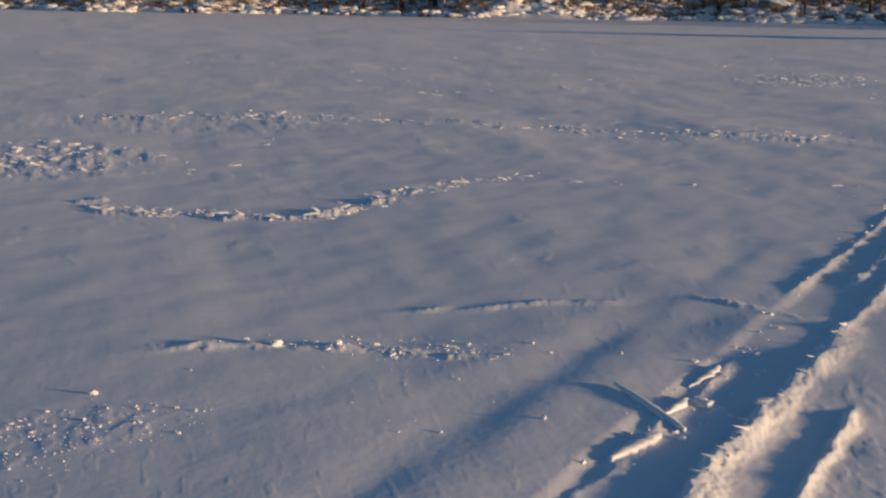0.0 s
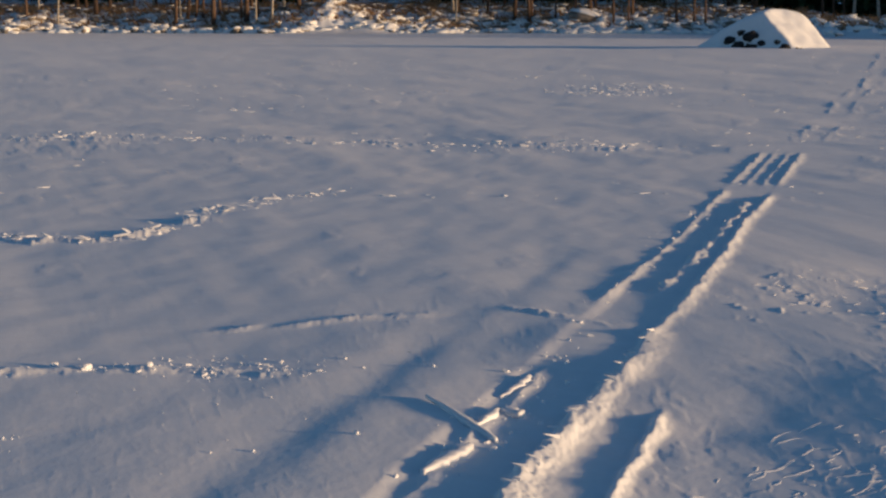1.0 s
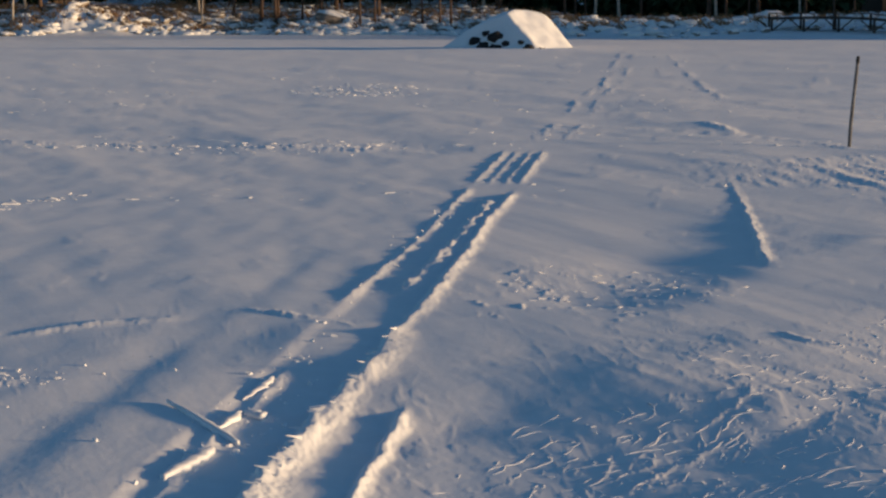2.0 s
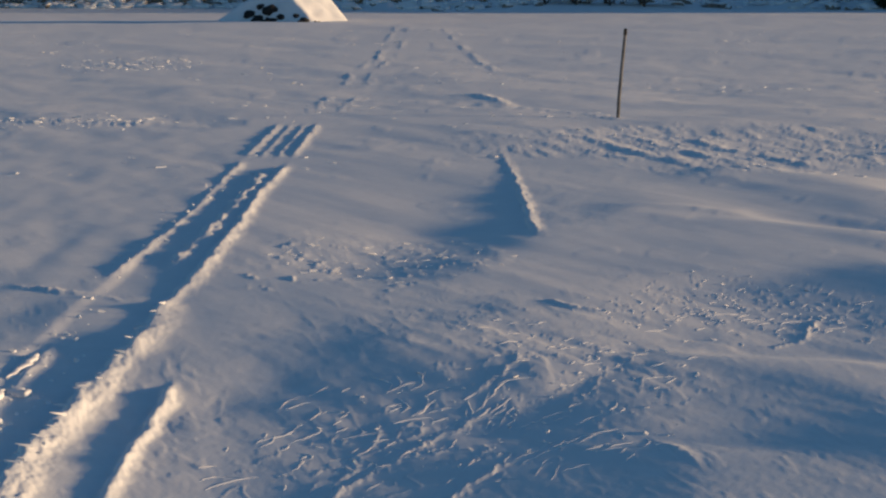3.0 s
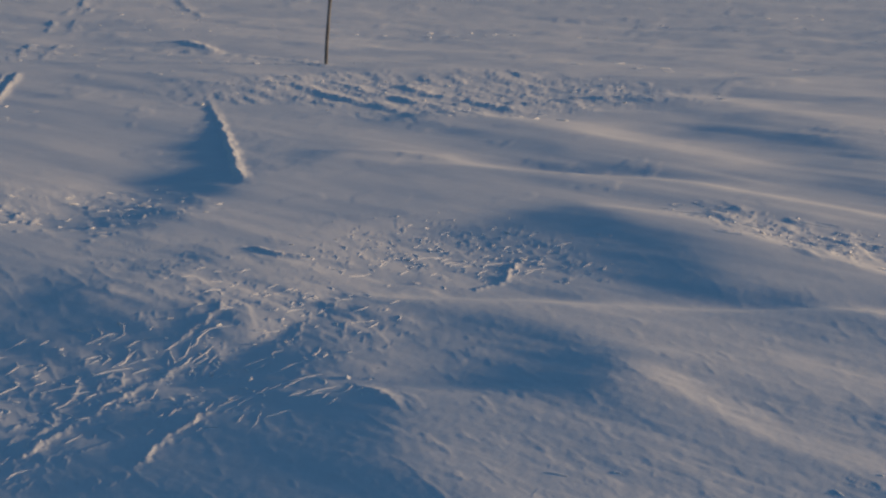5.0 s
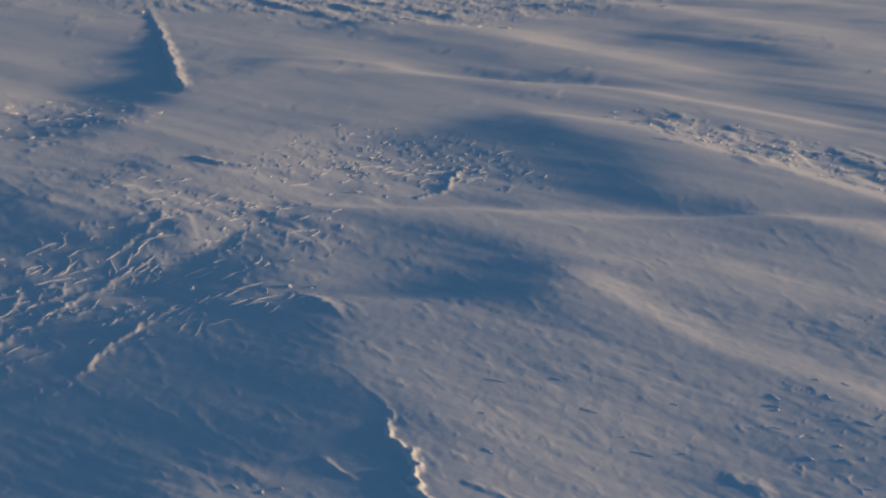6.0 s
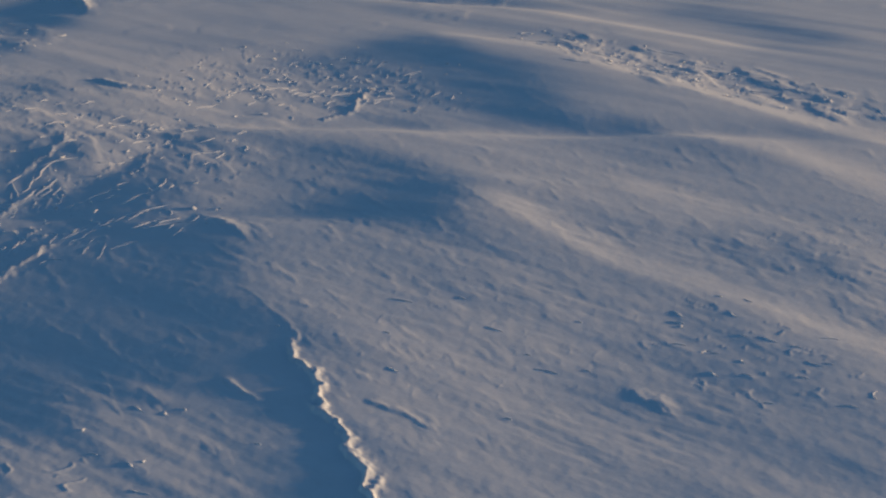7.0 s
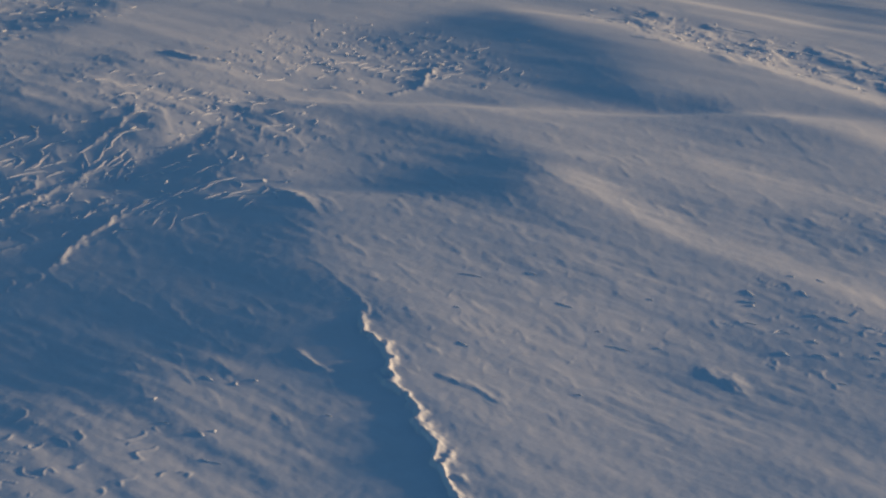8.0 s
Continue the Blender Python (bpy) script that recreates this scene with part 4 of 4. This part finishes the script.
def oval(cx, cy, rx, ry, turn=0):
    c, s = math.cos(radians(turn)), math.sin(radians(turn))

    def place(r):
        a, q = r.uniform(0, 2 * math.pi), math.sqrt(r.random()) * r.choice((0.6, 1.0, 1.0))
        u, v = math.cos(a) * q * rx, math.sin(a) * q * ry
        return cx + c * u - s * v, cy + s * u + c * v
    return place


def strip(line, spread):
    def place(r):
        k = r.randrange(len(line) - 1)
        f = r.random()
        (ax, ay), (bx, by) = line[k], line[k + 1]
        return ax + f * (bx - ax) + r.gauss(0, spread), ay + f * (by - ay) + r.gauss(0, 1.5 * spread)
    return place


scatter("loose snow crumbs scattered on the crust", 1, 520, oval(-3.34, 5.65, 0.42, 1.2, -22), 0.003, 0.010, 0.4)
scatter("row of broken snow crumbs on smooth snow", 2, 140, oval(-2.45, 8.15, 0.55, 0.32, 10), 0.003, 0.014, 0.35)
scatter("jumbled snow rubble on the open ice", 3, 300, oval(-8.6, 15.9, 1.3, 1.9, 20), 0.008, 0.034, 0.3, 14, 5)
scatter("broken crust edge with sunlit snow blocks", 4, 260, strip([(-6.2, 12.7), (-5.5, 12.5), (-4.6, 12.6), (-4.3, 13.2), (-4.37, 14.6), (-3.7, 16.2)], 0.09), 0.006, 0.026, 0.30, 14, 5)
scatter("broken crust edge across the ice", 5, 240, strip([(-10.0, 21.3), (-8.3, 22.2), (-6.4, 22.0), (-3.0, 21.5), (-1.5, 21.6)], 0.25), 0.010, 0.036, 0.25, 10, 0)
scatter("thin snapped crust flakes lying in shade", 6, 150, oval(0.75, 6.9, 0.7, 0.75, 40), 0.004, 0.018, 0.13, 15)
scatter("thin snapped crust flakes in a wind scoop", 7, 150, oval(2.3, 9.1, 0.85, 1.15, 0), 0.004, 0.020, 0.13, 15)
scatter("broken crust and crumbs by the marker pole", 8, 240, oval(4.2, 18.0, 2.8, 2.6, 0), 0.005, 0.028, 0.15, 14)
scatter("wind-broken crust flakes on a drift", 9, 200, oval(4.2, 8.8, 0.4, 1.5, 14), 0.004, 0.018, 0.18, 15)
scatter("snow crumbs fallen beside the track", 10, 150, oval(0.5, 10.9, 0.9, 1.0, 0), 0.004, 0.016, 0.14, 10, 15)
scatter("few snow crumbs on smooth snow", 11, 50, oval(-2.2, 7.2, 1.3, 1.6, 0), 0.002, 0.009, 0.35)
scatter("snow crumbs along the snowmobile track", 13, 130, strip([(-1.2, 6.5), (-1.0, 8.0), (-0.9, 10.6), (-0.45, 16.0)], 0.09), 0.004, 0.020, 0.5)
scatter("far rubble patch on the ice", 14, 160, oval(-2.8, 35.5, 1.3, 3.2, 0), 0.010, 0.040, 0.25, 10, 0)
scatter("far broken crust beside the old track", 15, 110, oval(3.0, 30.0, 1.6, 4.0, 0), 0.008, 0.024, 0.16, 8, 0)


def drifted(r):
    while True:
        x, y = r.uniform(-18, 15), 15 + 42 * r.random() ** 1.3
        if abs(x) < 0.5 * y and noise.noise(Vector((x / 3.2, y / 2.6, 7.7))) > 0.16:
            return x, y


scatter("thin broken plates of crust strewn over the ice", 16, 1100, drifted, 0.008, 0.034, 0.16, 6, 0)


def block(name, label, at, size, turn, tilt, lift=0.0):
    bm = bmesh.new()
    bmesh.ops.create_icosphere(bm, subdivisions=2, radius=0.5)
    for v in bm.verts:
        p = Vector((v.co.x * 7, v.co.y * 3, v.co.z * 3)) + Vector((at[0] * 9, at[1] * 7, 0))
        v.co += 0.16 * Vector((noise.noise(p), noise.noise(p + Vector((9, 0, 0))), noise.noise(p + Vector((0, 9, 0)))))
        v.co.x *= 1 - 0.25 * abs(v.co.y)
        v.co = Vector((v.co.x * size[0], v.co.y * size[1], v.co.z * size[2]))
    ob = tagged(part(name, bm, CRUST), label, "snow block")
    ob.matrix_world = pose(at[0], at[1], height_at(*at) + 0.3 * size[2] + lift, tilt, 0, turn)
    return ob


def bar(name, label, a, b, wide, high, lift, seed, rough=0.22):
    """A long snapped bar of crust with rough edges and a tapering end."""
    r = random.Random(seed)
    n_ = 12
    za, zb = height_at(*a) + lift, height_at(*b) + lift
    side = Vector((b[1] - a[1], a[0] - b[0], 0)).normalized()
    bm, rows = bmesh.new(), []
    for k in range(n_ + 1):
        f = k / n_
        c = Vector((a[0] + f * (b[0] - a[0]), a[1] + f * (b[1] - a[1]), za + f * (zb - za)))
        c += side * wide * r.gauss(0, rough)
        w_ = wide * (0.2 + 0.8 * min(1, 1.8 * f, 4 * (1.05 - f))) * r.uniform(1 - 2 * rough, 1 + 2 * rough)
        h_ = high * r.uniform(1 - 2 * rough, 1 + 2 * rough) * min(1, 0.4 + 1.6 * f)
        rows.append([bm.verts.new(c + side * o * w_ + Vector((0, 0, h))) for o, h in ((-0.5, -0.6 * high), (-0.48, 0.3 * h_), (-0.2, 0.5 * h_), (0.3, 0.45 * h_), (0.5, 0.2 * h_), (0.5, -0.6 * high))])
    for lo, hi in zip(rows, rows[1:]):
        for i in range(6):
            bm.faces.new((lo[i], lo[(i + 1) % 6], hi[(i + 1) % 6], hi[i]))
    bm.faces.new(rows[0][::-1])
    bm.faces.new(rows[-1])
    smooth_faces(bm)
    return tagged(part(name, bm, CRUST), label, "snow block")


bar("snow_plate", "long thin plate of snow crust lying across the track", (-1.43, 7.62), (-1.05, 6.98), 0.036, 0.020, 0.016, 1, 0.06)
bar("snow_wedge", "wedge of sunlit snow standing between the grooves", (-1.24, 6.40), (-1.14, 6.86), 0.070, 0.026, 0.008, 2, 0.09)
bar("snow_wedge", "narrow piece of snow standing between the grooves", (-1.16, 7.20), (-1.11, 7.48), 0.040, 0.022, 0.006, 3, 0.10)
bar("snow_wedge", "short crooked piece of snow across the groove", (-1.13, 7.55), (-1.01, 7.43), 0.055, 0.026, 0.012, 4)
bar("snow_wedge", "narrow strip of sunlit snow between the grooves", (-1.14, 7.78), (-1.07, 8.16), 0.045, 0.020, 0.006, 5, 0.10)
for x, y, s in ((-1.58, 6.93, 0.024), (-1.90, 6.62, 0.016), (-3.03, 7.97, 0.05), (-3.20, 8.02, 0.035), (-2.76, 8.04, 0.03), (-1.95, 8.42, 0.018), (-1.52, 8.3, 0.02), (-3.35, 6.75, 0.03)):
    block("snow_chunk", "single small chunk of snow on the crust", (x, y), (1.3 * s, 0.8 * s, 0.7 * s), 40 * x, 15)


def slivers(label, seed, count, place, heading, longest):
    """Thin upturned lips of crust, drawn out one way."""
    r = random.Random(seed)
    spots = [place(r) for _ in range(count)]
    bm = bmesh.new()
    runs = []
    for x, y in spots:
        n_ = longest * (0.25 + 0.75 * r.random() ** 2)
        a = radians(heading + r.gauss(0, 10))
        bend = r.gauss(0, 0.5)
        p, line = Vector((x, y)), []
        for k in range(6):
            line.append(p.copy())
            p += Vector((math.sin(a), math.cos(a))) * n_ / 5
            a += bend * 0.3 + r.gauss(0, 0.25)
        runs.append(line)
    flat = [q for line in runs for q in line]
    zs = snow_height(np.array([q.x for q in flat]), np.array([q.y for q in flat]))
    for k, line in enumerate(runs):
        rows = []
        for j, q in enumerate(line):
            t = math.sin(math.pi * (j + 0.15) / 5.3) * r.uniform(0.5, 1.2)
            z = float(zs[6 * k + j])
            w_, h_ = 0.001 + 0.0030 * t, 0.0005 + 0.0018 * t
            rows.append([bm.verts.new((q.x + o * w_, q.y, z + h)) for o, h in ((-0.6, -0.004), (-0.1, h_), (0.6, 0.75 * h_), (2.6, -0.003))])
        for lo, hi in zip(rows, rows[1:]):
            for i in range(3):
                bm.faces.new((lo[i], lo[i + 1], hi[i + 1], hi[i]))
    return tagged(part("crust_lips", bm, CRUST), label, "snow crust", "crust lips", "stuff")


slivers("thin curled lips of snow crust in shade", 21, 105, oval(0.60, 6.70, 0.62, 0.90, 40), 33, 0.28)
slivers("thin curled lips of snow crust in a scoop", 22, 110, oval(2.25, 8.9, 0.75, 1.0, 0), 25, 0.18)
slivers("thin broken lips of snow crust near the track", 23, 24, oval(0.05, 6.3, 0.4, 1.0, 0), 24, 0.24)
slivers("thin broken lips of snow crust by the rubble", 24, 18, oval(1.35, 7.7, 0.5, 0.7, 20), 40, 0.14)
slivers("short wind-cut lips of crust on smooth snow", 26, 12, oval(1.75, 4.75, 0.55, 0.75, 20), -25, 0.08)
slivers("short wind-cut lips of crust in a shallow trough", 27, 22, oval(2.42, 4.4, 0.30, 0.55, 0), -25, 0.09)
slivers("few short lips of crust in deep shade", 28, 9, oval(0.75, 4.3, 0.40, 0.45, 0), -20, 0.07)
slivers("thin lips of crust on the puckered drift", 29, 46, oval(1.15, 7.9, 0.45, 0.9, 20), 40, 0.12)
slivers("wind-cut lips of snow crust on a drift", 25, 60, oval(4.2, 8.8, 0.45, 1.5, 12), -18, 0.25)


# frost spikes on the lip of the snowmobile track
r = random.Random(77)
bm = bmesh.new()
for k in range(48):
    f = r.random()
    j = 1 + int(f * 4)
    (ax, ay), (bx, by) = TRACK_RIGHT[j], TRACK_RIGHT[j + 1]
    q = r.random()
    x, y = ax + q * (bx - ax) + r.gauss(0.0, 0.02), ay + q * (by - ay)
    z = height_at(x, y)
    n_ = 0.012 + 0.045 * r.random() ** 2
    tip = Vector((x - n_, y + r.gauss(0, 0.4) * n_, z + r.uniform(-0.1, 0.5) * n_))
    base = [Vector((x + 0.012, y + o * 0.007, z + h)) for o, h in ((-1, -0.006), (1, -0.006), (0, 0.006))]
    v = [bm.verts.new(c) for c in (*base, tip)]
    for t in ((0, 1, 3), (1, 2, 3), (2, 0, 3)):
        bm.faces.new([v[i] for i in t])
tagged(part("frost_spikes", bm, CRUST), "small spiky snow crystals along the track lip", "snow crust", kind="stuff")
